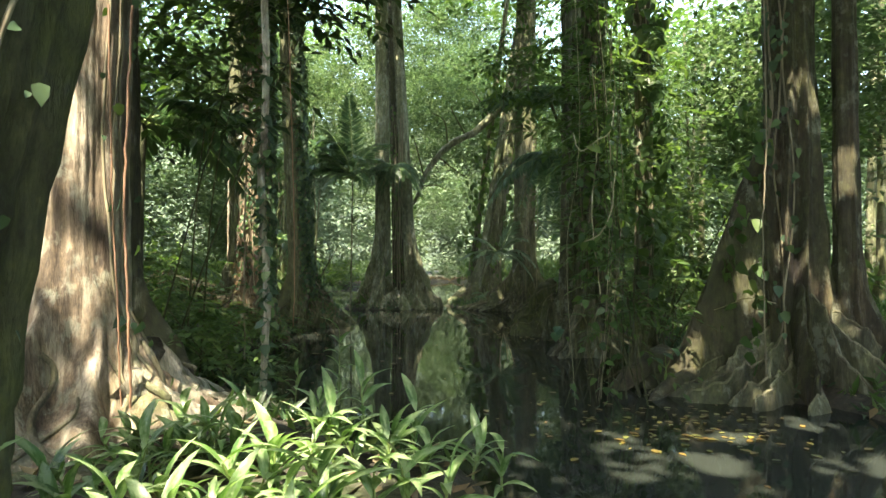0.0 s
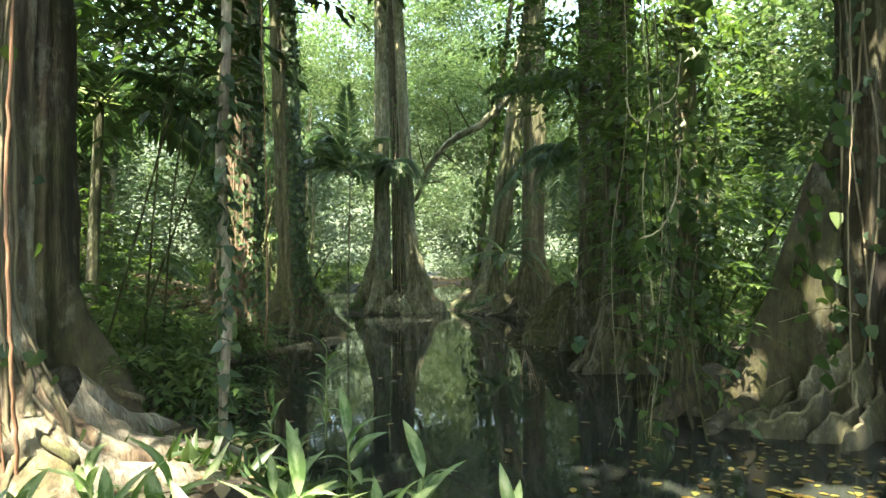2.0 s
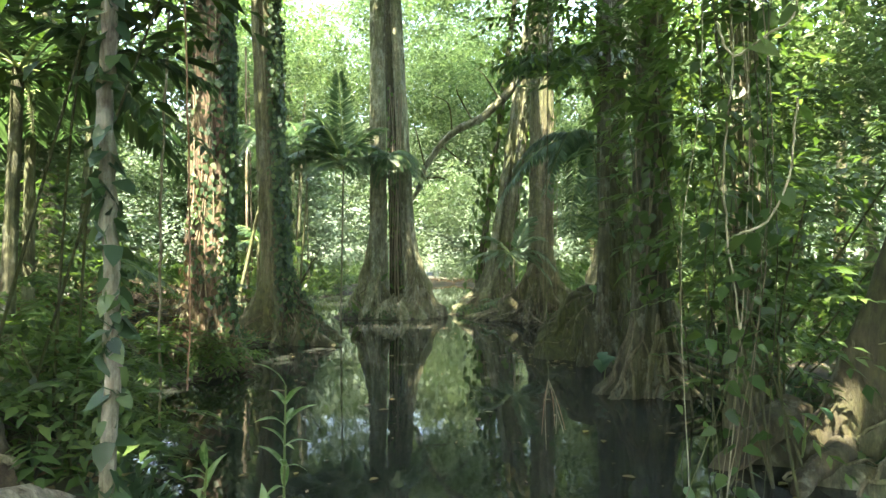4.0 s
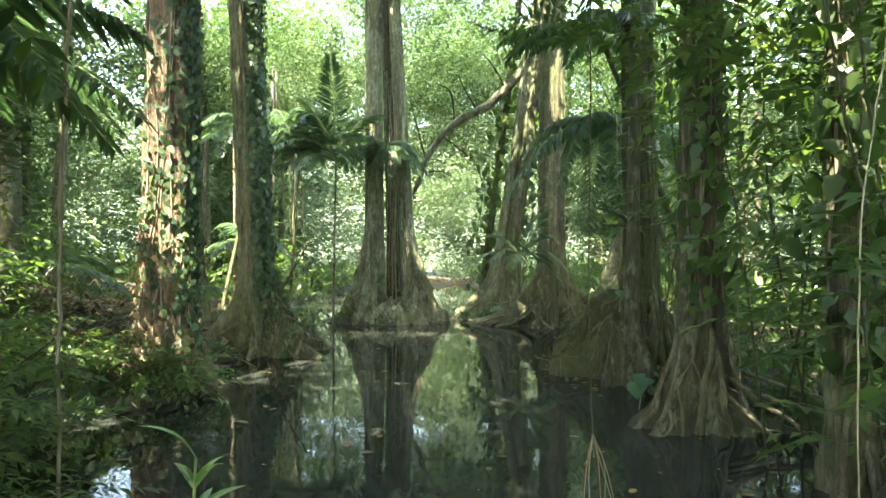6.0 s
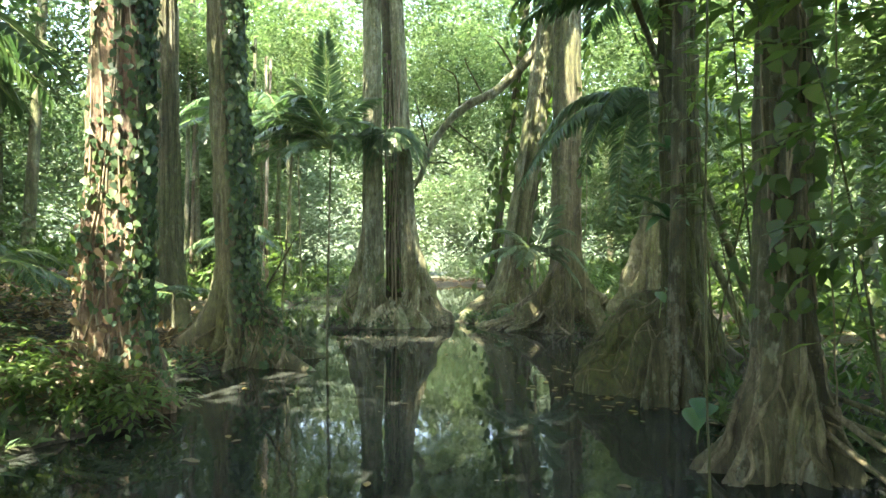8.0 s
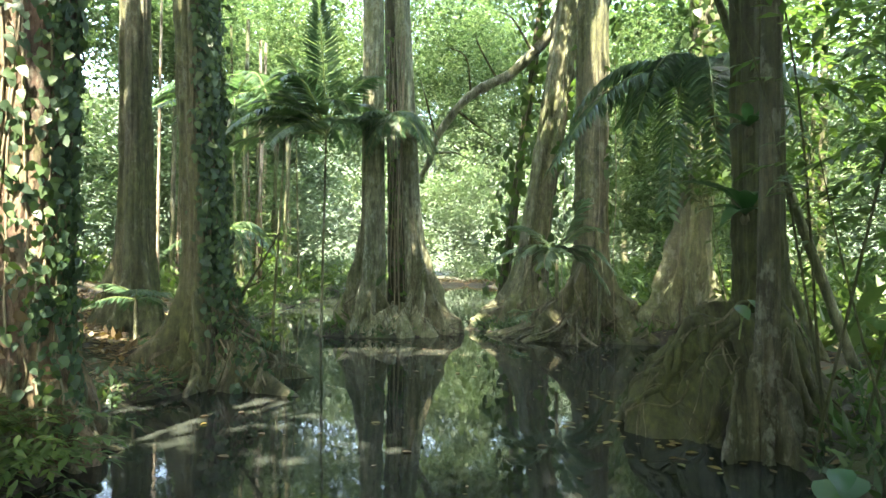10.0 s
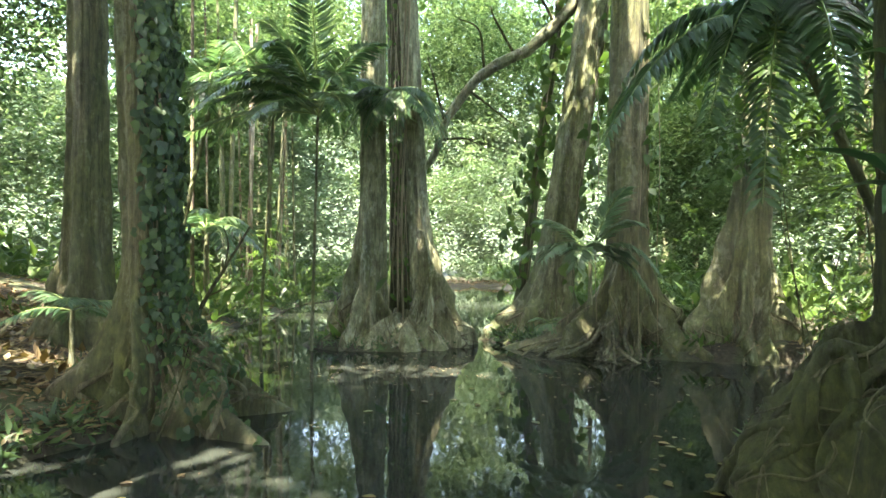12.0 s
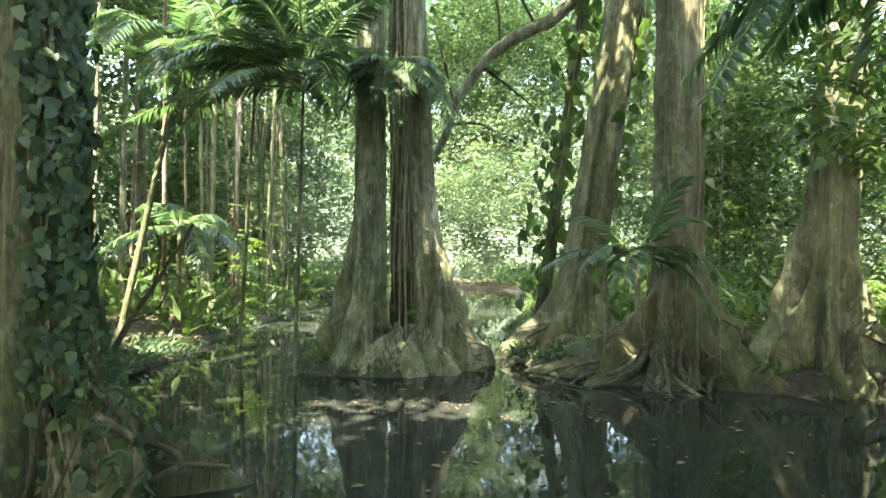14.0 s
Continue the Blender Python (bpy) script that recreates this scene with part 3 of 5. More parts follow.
def root_mound(tree, cx, cy, reaches, height, material, roots=40, core=0.25, seed=1, knots=1.0, stout=0):
    """A hump of grown-together roots: reaches gives (degrees, metres) round the bole; thin pale roots snake down it."""
    g = np.random.default_rng(seed)
    n, m = 150, 34
    A, S = np.meshgrid(np.radians(np.linspace(0, 360, n, endpoint=False)), np.linspace(0, 1, m), indexing="ij")
    deg, far = np.array(sorted(reaches), float).T
    ph = g.uniform(0, 6.28, 9)

    def height_at(a, s):
        swirl = a + 0.25 * np.sin(3 * s + ph[0]) + 0.12 * np.sin(7 * s + ph[1])
        ridge = 0.5 + 0.5 * np.sin(9 * swirl + ph[2] + 1.2 * np.sin(2 * a + ph[3]))
        fine = 0.5 + 0.5 * np.sin(23 * swirl + ph[4] + 1.5 * np.sin(3 * a + ph[5]))
        lump = np.sin(6 * s + 5 * a + ph[6]) * np.sin(11 * a - 4 * s + ph[7])
        h = height * (1 - s ** 2.1) ** 0.9 * (0.72 + 0.28 * ridge ** 1.4 + 0.1 * fine + 0.07 * knots * lump)
        return h - 0.14 * s ** 3, ridge, fine

    def place(a, s, lift=0.0):
        h, ridge, fine = height_at(a, s)
        R = np.interp(np.degrees(a) % 360, deg, far, period=360)
        R = R * (1 + 0.14 * (ridge - 0.5) + 0.06 * (fine - 0.5))
        d = core * 0.6 + (R - core * 0.6) * s
        return np.stack([cx + d * np.cos(a), cy + d * np.sin(a), h + lift], -1)

    i, j = np.meshgrid(np.arange(n), np.arange(m - 1), indexing="ij")
    k = (i + 1) % n
    Q = np.stack([i * m + j, i * m + j + 1, k * m + j + 1, k * m + j], -1).reshape(-1, 4)
    part("root_hump", mesh("root_hump", place(A, S).reshape(-1, 3), Q), material, tree)
    s = np.linspace(0, 1, 24)
    for q in range(stout):
        a0 = math.radians(deg[0] + (deg[-1] - deg[0]) * (q + g.uniform(0, 1)) / stout)
        u = np.linspace(0, 1, 40)
        a = a0 + g.normal(0, 0.5) * u + g.uniform(0.08, 0.2) * np.sin(u * g.uniform(6, 11) + g.uniform(0, 6)) * (0.3 + u)
        r = g.uniform(0.025, 0.06)
        lo = g.uniform(0.0, 0.25)
        part("root", mesh("root", *tube(place(a, lo + (1.02 - lo) * u, -r * 0.1), r * np.linspace(1.25, 0.5, 40) * (1 + 0.12 * np.sin(u * 21 + q)), 9, 0.05)), material, tree)
    for q in range(roots):
        a0 = math.radians(g.uniform(deg[0], deg[-1]))
        a = a0 + g.normal(0, 0.35) * s + g.uniform(0.05, 0.16) * np.sin(s * g.uniform(6, 13) + g.uniform(0, 6))
        lo = g.uniform(0, 0.45)
        r = g.choice([0.006, 0.009, 0.014, 0.022], p=[0.35, 0.35, 0.2, 0.1])
        part("root", mesh("root", *tube(place(a, lo + (1 - lo) * s, r * 0.4 + (0.03 if stout else 0.0)), r * np.linspace(1.1, 0.6, 24), 6, 0.08)), ROOT, tree)


def limb(tree, a, b, r, material, sag=0.1):
    a, b = np.array(a, float), np.array(b, float)
    m = (a + b) / 2 + rng.normal(0, 0.12, 3) * np.linalg.norm(b - a) + [0, 0, sag * np.linalg.norm(b - a)]
    P = smooth_path([a, m, b], 14)
    part("limb", mesh("limb", *tube(P, np.linspace(r, r * 0.35, 14), 8, 0.05)), material, tree)
    return P


def crown(tree, spots, n, size, material, base, bole, gaps=True, spread=0.45):
    """Limbs from the bole's head to clumps of leaves; many are unseen, added to block sun or sky."""
    blocks = []
    for cx, cy, cz, rx, ry, rz in spots:
        limb(tree, base, (cx, cy, cz), 0.09, bole)
        blocks.append(clumps((cx, cy, cz), (rx, ry, rz), int(n * 0.42), max(10, int(rx * ry * 7)), spread, size, gaps=gaps))
    part("crown", mesh("crown", *join(blocks)), material, tree, kind="stuff")


def climbing(name, label, trunk, deg, half, z_lo, z_hi, n, size, material=None, stems=4, out=0.03, group="vines on the trunks"):
    """Creeper on a bole: stems hug the bark, leaves hang from them."""
    v = thing(name, label, "vine", group=group)
    material = material or LEAF_VINE
    a0, h = math.radians(deg), math.radians(half)
    rows = []
    for k in range(stems):
        s = np.linspace(0, 1, 30)
        a = a0 + h * 0.8 * (2 * (k + 0.5) / stems - 1) + 0.2 * h * np.sin(s * rng.uniform(5, 11) + rng.uniform(0, 6))
        z = z_lo + (z_hi - z_lo) * s
        part("stem", mesh("stem", *tube(trunk.at(a, z, 0.008), 0.011, 5)), VINE, v)
        rows.append((a, z))
    which = rng.integers(0, stems, n)
    u = rng.uniform(0, 29, n)
    a = np.array([np.interp(uu, np.arange(30), rows[w][0]) for w, uu in zip(which, u)]) + rng.normal(0, 0.3 * h, n)
    z = z_lo + (z_hi - z_lo) * u / 29 + rng.normal(0, 0.05, n)
    P = trunk.at(a, z, out * rng.uniform(0.3, 2.2, n))
    N = np.stack([np.cos(a), np.sin(a), np.full(n, 0.35)], -1) + rng.normal(0, 0.35, (n, 3))
    D = np.stack([-np.sin(a) * rng.normal(0, 0.7, n), np.cos(a) * rng.normal(0, 0.7, n), np.full(n, -1.0)], -1) + rng.normal(0, 0.2, (n, 3))
    L = size * rng.uniform(0.55, 1.3, n)
    part("foliage", mesh("foliage", *broad_leaves(P, D, unit(N), L, L * 0.72, 0.2)), material, v, kind="stuff")
    return v


def tree(label, boles, material, roots=(), tops=(), n=1200, size=0.3, leaf=None, around=128, tall=70, root_r=0.03):
    t = thing("tree", label, "tree", group="river trees")
    for k, b in enumerate(boles):
        part("trunk", mesh("trunk", *b.surface(around if k == 0 else around // 2, tall)), material, t)
    for i, lo, hi, count, z in roots:
        for d in np.linspace(lo, hi, count):
            part("root", mesh("root", *boles[i].root(d + rng.uniform(-9, 9), z * rng.uniform(0.5, 1.15), rng.uniform(0.05, 0.4), root_r * rng.uniform(0.5, 1.4))), ROOT, t)
    if len(tops):
        b = boles[0]
        head = (*b.axis(b.top - 0.3), b.top - 0.3)
        crown(t, tops, n, size, leaf or LEAF_MID, head, material)
    return t


# sunlit tree on the near bank, its leaning neighbour
sunlit = Trunk(-2.6, 4.35, 0.28, 8.5, 0.12, 0.7, lean=(0.015, 0.0), seed=3, flute=0.05,
               ribs=[(-12, 0.45, 1.2, 12), (22, 0.6, 0.9, 12), (-45, 0.35, 1.6, 14), (-85, 0.45, 1.3, 13), (-125, 0.65, 1.4, 17), (175, 0.7, 1.6, 16), (90, 0.6, 1.2, 16)])
back_bole = Trunk(-3.28, 5.95, 0.3, 8.5, 0.12, 0.7, seed=33, flute=0.05, ribs=[(-5, 0.6, 1.3, 12, 1.5), (-50, 0.5, 1.2, 12, 1.5), (60, 0.6, 1.2, 14)])
tree("pale grey buttressed tree on the bank, its bark in dappled sun", [sunlit], BARK_PALE, [(0, -110, 30, 7, 0.9)],
     [(-4.5, 3.0, 9.5, 2.5, 2.5, 1.2), (-2.5, 5.5, 9.8, 2.2, 2.2, 1.0), (-5.5, 6.0, 10, 2.5, 2.2, 1.0), (0.1, 4.4, 10.2, 2.3, 2.2, 0.9), (-0.3, 7.6, 10.6, 2.0, 2.0, 0.8), (-2.2, 8.2, 10.7, 1.8, 1.8, 0.8), (0.6, 7.3, 11.3, 1.8, 1.6, 0.7)], 3400, 0.4, around=192, tall=90)
tree("dark brown tree standing behind the sunlit one", [back_bole], BARK_DARK, [(0, -90, 60, 8, 0.7)], around=128)
sunlit_tree = scene.objects[[o.name for o in scene.objects if o.name.startswith("tree")][-2]]
for pts, r in (([(-2.2, 4.5, 0.75), (-2.0, 4.8, 0.42), (-1.8, 5.1, 0.3), (-1.55, 5.4, 0.2), (-1.2, 5.6, -0.1)], 0.12), ([(-2.2, 4.2, 0.7), (-1.85, 4.4, 0.4), (-1.5, 4.7, 0.3), (-1.1, 4.9, 0.1)], 0.1),
               ([(-2.3, 4.7, 0.8), (-2.2, 5.2, 0.45), (-2.25, 5.8, 0.3), (-2.0, 6.3, 0.0)], 0.11)):
    part("root", mesh("root", *tube(smooth_path(pts, 24), np.linspace(r * 1.5, r * 0.5, 24), 10, 0.05)), BARK_ASH, sunlit_tree)
for deg, reach, height, form in ((58, 1.3, 0.95, 1.2), (36, 1.35, 0.9, 1.2), (12, 1.15, 1.1, 1.3), (-8, 1.05, 1.0, 1.3), (-24, 0.95, 0.85, 1.1), (-48, 0.7, 0.6, 0.9)):
    buttress(sunlit_tree, -2.55, 4.35, deg, 0.2, reach, height, 0.13, BARK_ASH, 0.08, form)
near_lean = Trunk(-2.42, 2.35, 0.36, 9.0, 0.2, 0.8, lean=(0.31, 0.02), bend=(-0.02, 0.0), seed=4, ribs=[(150, 0.5, 1.2, 18), (-100, 0.4, 1.0, 18)])
tree("dark mossy tree leaning over the bank", [near_lean], BARK_MOSS, [],
     [(-3, 0, 9.8, 2.6, 1.8, 1.0), (0.6, 1.4, 9.6, 2.2, 1.6, 0.8), (-1.2, 2.9, 10.4, 1.5, 1.5, 0.7), (-3.1, 0.6, 10.8, 2.0, 1.8, 0.7), (-3.2, 1.6, 10.2, 1.6, 1.4, 0.6), (0.5, -1.5, 9.6, 2.2, 2.0, 0.8), (-4.5, -2.5, 9.6, 2.4, 2.0, 0.8), (1.2, -4.5, 9.6, 2.5, 2.0, 0.8)], 3400, 0.4, around=160)

# buttressed tree by the leaf-strewn shallows
fins = Trunk(4.08, 7.15, 0.27, 9.5, 0.08, 0.6, seed=6, flute=0.05, lean=(0.0, 0.01), taper=0.15,
             ribs=[(-150, 0.16, 4.5, 8, 0.8), (-118, 0.14, 5.0, 7, 0.7), (-88, 0.16, 4.5, 6, 0.8), (-55, 0.18, 4.5, 7, 0.8), (-20, 0.2, 3.6, 9, 1.0), (45, 0.8, 1.6, 12), (100, 0.8, 1.6, 12)])
side_bole = Trunk(4.66, 7.05, 0.14, 9.5, 0.12, 0.6, seed=16, flute=0.06, ribs=[(-60, 0.4, 1.2, 9), (-20, 0.4, 1.4, 9)])
plank_tree = tree("brown buttressed tree with thin wavy plank roots at the water", [fins, side_bole], BARK_DARK, [(0, -175, -60, 8, 0.4)],
     [(4, 6, 9.8, 2.6, 2.6, 1.0), (6.5, 8.5, 9.5, 2.5, 2.5, 1.0), (2.2, 8.2, 10.4, 2, 2, 0.8), (4.5, 3.0, 9.8, 2.6, 2.2, 0.8), (1.5, 5.0, 10.6, 2.0, 1.6, 0.8), (7.5, 4.5, 9.5, 2.5, 2.5, 1), (1.8, 2.7, 10.0, 1.9, 1.7, 0.8), (3.6, 0.8, 9.8, 2.0, 1.8, 0.8), (3.4, 5.3, 6.6, 1.5, 1.2, 0.6), (5.4, 5.6, 6.4, 1.5, 1.3, 0.7), (4.4, 3.6, 7.6, 1.6, 1.4, 0.7), (2.6, -1.2, 9.2, 2.2, 1.8, 0.8), (5.8, 1.2, 8.8, 2.0, 1.8, 0.8), (6.2, -2.0, 9.4, 2.2, 2.0, 0.8)], 3000, 0.4, around=224, tall=90)

for deg, reach, height, thick, form, wave, curl in ((173, 1.95, 3.7, 0.18, 2.2, 0.05, 0.0), (152, 1.3, 2.4, 0.14, 1.6, 0.08, 0.0), (-176, 1.5, 0.7, 0.1, 0.9, 0.12, -0.3), (-163, 1.7, 0.42, 0.1, 0.8, 0.14, -0.35), (-152, 1.3, 0.8, 0.1, 0.85, 0.1, -0.3), (-143, 1.5, 0.62, 0.09, 0.7, 0.1, -0.32),
                                                    (-131, 1.2, 0.72, 0.09, 0.75, 0.1, -0.28), (-121, 1.35, 0.5, 0.09, 0.7, 0.1, -0.2), (-112, 1.0, 1.3, 0.08, 0.9, 0.06, 0.2), (-100, 1.15, 0.5, 0.09, 0.7, 0.1, -0.3), (-82, 1.0, 1.2, 0.09, 0.9, 0.06, 0.25), (-66, 1.25, 0.85, 0.1, 0.6, 0.1, 0.4),
                                                    (-40, 0.95, 1.2, 0.08, 0.7, 0.08, 0.3), (-15, 0.9, 0.9, 0.08, 0.6, 0.1, 0.0)):
    buttress(plank_tree, 4.08, 7.15, deg, 0.2, reach, height, thick, BARK_DARK if height > 1.25 else BARK_MUD, wave, form, height < 1.25, curl)
climbing("climbing_vine", "broad green creeper over the plank roots", fins, -175, 30, 0.3, 3.5, 120, 0.15, LEAF_MID, stems=3, out=0.25)
for pts, r in (([(2.75, 7.6, 0.35), (2.5, 7.4, 0.3), (2.2, 7.3, 0.12), (1.95, 7.3, -0.1)], 0.13), ([(3.0, 7.3, 0.2), (2.7, 7.0, 0.16), (2.45, 6.9, 0.05), (2.2, 6.6, -0.1)], 0.09)):
    part("root", mesh("root", *tube(smooth_path(pts, 18), np.linspace(r * 1.2, r * 0.6, 18), 10, 0.06)), BARK_DARK, plank_tree)

# left-hand pair with creepers
red_bole = Trunk(-3.62, 11.75, 0.34, 9.5, 0.08, 0.5, lean=(0.008, 0.0), seed=8, flute=0.05,
                 ribs=[(-20, 0.2, 1.2, 10), (-75, 0.18, 1.3, 9), (-125, 0.2, 1.1, 10), (180, 0.35, 1.3, 14), (45, 0.12, 1.2, 16)])
tree("reddish-brown tree wrapped in creepers on the bank", [red_bole], BARK_RED, [(0, -150, 20, 22, 0.8)],
     [(-4.5, 10.5, 10.4, 2.6, 2.4, 1.0), (-3, 13.5, 10.6, 2.4, 2.4, 0.9), (-6.5, 12.5, 10.2, 2.4, 2.4, 1), (-1.0, 10.8, 11.2, 2.0, 2.0, 0.8), (-2.3, 9.9, 10.9, 1.6, 1.6, 0.8)], 3200, 0.38)
climbing("climbing_vine", "dark green creeper on a reddish trunk", red_bole, -12, 36, 0.3, 7.5, 2200, 0.09, stems=6)
climbing("climbing_vine", "dark creeper over the front of a reddish trunk", red_bole, -80, 60, 1.0, 7.5, 700, 0.09, stems=6)
climbing("climbing_vine", "dead pale aerial roots and leaves on a trunk", red_bole, -110, 40, 0.5, 1.8, 80, 0.11, LEAF_DEAD, stems=5)

creeper_bole = Trunk(-3.38, 14.85, 0.27, 9.5, 0.1, 0.5, lean=(-0.05, 0.0), seed=9, flute=0.075, taper=0.15,
                     ribs=[(178, 0.95, 1.5, 12, 1.9), (-152, 0.8, 1.7, 11, 1.8), (-118, 0.35, 1.6, 8, 1.5), (-88, 0.42, 1.7, 9, 1.3), (-52, 0.5, 1.5, 9, 1.5), (-22, 1.05, 1.8, 10, 1.9), (8, 0.95, 1.5, 11, 1.9), (75, 0.5, 1.2, 15)])
creeper_tree = tree("grey-brown buttressed tree with one flank under creepers", [creeper_bole], BARK_BROWN, [(0, -175, 20, 26, 1.0)],
     [(-3.5, 16, 10.4, 2.6, 2.6, 1.0), (-1.0, 14, 11, 2.2, 2.2, 0.8), (0.2, 16.0, 11.3, 1.9, 1.9, 0.8), (-5.8, 15, 10, 2.2, 2.2, 1)], 3200, 0.38, around=256, tall=100)
for deg, far, high, thick, form in ((-165, 1.15, 0.9, 0.12, 1.5), (-100, 0.6, 0.8, 0.1, 1.3), (-70, 0.65, 1.0, 0.1, 1.2), (-38, 0.8, 0.9, 0.1, 1.4)):
    buttress(creeper_tree, -3.38, 14.85, deg, 0.15, far, high, thick, BARK_MUD, 0.14, form, True)
climbing("climbing_vine", "blue-green creeper covering one flank of a trunk", creeper_bole, -24, 44, 0.1, 7.5, 4200, 0.1, stems=9, out=0.045)

# added tree out of view; its crowns keep sun off the left-hand trunks
shade_bole = Trunk(-9.2, 9.0, 0.4, 9.5, 0.2, 0.8, seed=31)
tree("unseen tree added to hold shading crowns over the bank", [shade_bole], BARK_GREY, [],
     [(-9, 3, 10.4, 2.6, 2.6, 1.0), (-9.2, 7, 10.8, 2.6, 2.6, 1.0), (-8.6, 10.5, 10.6, 2.4, 2.4, 1.0), (-9.4, 14, 10.6, 2.6, 2.6, 1), (-7.4, 17, 10.8, 2.4, 2.4, 1), (-5.0, 18.5, 11.4, 2.2, 2.0, 0.8), (-5.2, 9.4, 10.8, 1.8, 1.7, 0.8)], 2600, 0.42, around=64, tall=40)
far_left = Trunk(-5.85, 17.7, 0.3, 10, 0.12, 0.8, seed=10, flute=0.07, lean=(-0.02, 0), ribs=[(-90, 0.35, 2.4, 12, 1.6), (-40, 0.45, 2.0, 12, 1.6), (-140, 0.4, 2.2, 12, 1.6), (180, 0.5, 1.8, 14)])
tree("grey tree on the leafy bank with a vine on it", [far_left], BARK_BROWN, [], [(-8.5, 19, 11, 2.2, 2.2, 1.0), (-6.5, 21, 11, 2, 2, 1.0)], 3600, 0.34)

# the twin-boled tree standing in the water
twin_l = Trunk(-2.0, 20.4, 0.25, 11, 0.06, 1.3, lean=(-0.008, 0), seed=11, flute=0.04, taper=0.2, z0=0.05,
               ribs=[(-178, 0.75, 3.0, 10, 2.0), (-146, 0.6, 2.4, 9, 1.8), (-112, 0.7, 3.4, 11, 1.4), (-78, 0.6, 1.7, 11, 1.4), (-45, 0.6, 1.1, 14, 1.3), (120, 0.5, 1.6, 20)])
twin_r = Trunk(-1.02, 20.45, 0.2, 11, 0.06, 1.2, lean=(-0.055, 0), seed=12, flute=0.04, taper=0.2, z0=0.05,
               ribs=[(-2, 0.7, 3.0, 10, 2.0), (-38, 0.6, 2.4, 9, 1.6), (-72, 0.55, 2.8, 10, 1.4), (-115, 0.55, 1.1, 14, 1.3), (70, 0.5, 1.6, 20)])
# third bole added in the cleft; its dark bark stands for the shade there
cleft_shade = Trunk(-1.5, 21.3, 0.2, 11, 0.1, 1.0, lean=(-0.03, 0), seed=13, flute=0.05, taper=0.2, z0=0.05)
twin_tree = tree("twin-boled grey buttressed tree standing on a root mat in the water", [twin_l, twin_r], BARK_LICHEN,
     [(0, -185, -40, 22, 0.9), (1, -140, 10, 22, 0.9)],
     [(-3, 21.5, 12, 2.5, 2.5, 1), (0, 21, 12, 2.5, 2.5, 1.0), (-1.0, 19.2, 11.8, 1.8, 1.6, 0.8), (-2.4, 18.0, 11.6, 1.6, 1.5, 0.7), (-0.6, 17.4, 11.9, 1.4, 1.3, 0.6)], 2700, 0.32, around=224, tall=90, root_r=0.018)
# dark filler in the cleft, shade put into its bark colour
part("trunk", mesh("trunk", *cleft_shade.surface(128, 70)), BARK_DARK, twin_tree)
root_mound(twin_tree, -1.5, 20.35, [(0, 1.2), (60, 0.8), (120, 0.8), (180, 1.35), (215, 1.25), (250, 0.95), (290, 0.95), (325, 1.15)], 0.62, BARK_LICHEN, 44, seed=23, knots=0.6)
for k, x in enumerate((-1.64, -1.5, -1.42)):
    lo, y = 0.3, 20.2 + 0.05 * (k % 2)
    part("root", mesh("root", *tube(smooth_path([(x + 0.1, y, 6.5), (x + 0.03, y, 4.0), (x - 0.02, y - 0.02, 2.2), (x + 0.03 * (k - 1), y - 0.05, lo)], 30), 0.01 + 0.006 * (k % 3), 6, 0.08)), VINE, twin_tree)


# island on the other side of the channel
flank = Trunk(2.62, 19.75, 0.33, 11, 0.1, 0.6, seed=14, flute=0.06, taper=0.12, lean=(0.012, 0), z0=0.1,
              ribs=[(178, 1.35, 1.5, 11, 2.3), (-154, 1.1, 1.8, 10, 2.0), (-124, 0.7, 2.2, 9, 1.8), (-96, 0.45, 2.6, 8, 1.5), (-68, 0.55, 2.4, 9, 1.7), (-38, 0.95, 2.0, 10, 2.0), (-10, 1.3, 1.7, 11, 2.2), (18, 1.2, 1.4, 12, 2.2), (90, 0.5, 1.2, 20)])
islet_tree = tree("tall grey buttressed tree with spreading roots on an islet", [flank], BARK_BROWN, [(0, -190, 20, 20, 1.2)],
     [(2.5, 18, 12.2, 2.6, 2.4, 1), (4.5, 20, 12, 2.6, 2.6, 1), (1.4, 16.0, 11.8, 2.0, 1.8, 0.7), (3.6, 15.6, 11.9, 1.8, 1.6, 0.7), (1.2, 15.0, 11.2, 1.7, 1.5, 0.7)], 3600, 0.32, around=240, tall=100)
root_mound(islet_tree, 2.62, 19.8, [(0, 1.25), (90, 0.9), (150, 1.3), (180, 1.6), (215, 1.15), (245, 0.8), (270, 0.7), (310, 0.95)], 0.34, BARK_MUD, 34, seed=7, stout=26)
g5 = np.random.default_rng(12)
for k in range(54):
    deg = g5.uniform(-195, 15) if k % 3 else g5.uniform(-195, -140)
    far = float(np.interp(deg, [-195, -178, -145, -115, -90, -50, -10, 15], [2.0, 2.15, 1.7, 1.15, 1.0, 1.15, 1.4, 1.5])) * g5.uniform(0.8, 1.1)
    high = g5.uniform(0.1, 0.6)
    s = np.linspace(0, 1, 22)
    an = math.radians(deg) + g5.normal(0, 0.38) * s + 0.09 * np.sin(s * g5.uniform(5, 10) + g5.uniform(0, 6))
    d = 0.34 + (far - 0.34) * s
    z = high * (1 - s) ** 2.6 + 0.3 * (1 - s) + 0.05 * np.sin(s * 7 + g5.uniform(0, 6)) * s - 0.08 * s ** 4
    r = g5.choice([0.01, 0.016, 0.024, 0.04])
    P = np.stack([2.62 + d * np.cos(an), 19.75 + d * np.sin(an), z], -1)
    part("root", mesh("root", *tube(P, r * np.linspace(1.3, 0.55, 22), 7, 0.06)), ROOT if k % 4 == 0 else BARK_MUD, islet_tree)

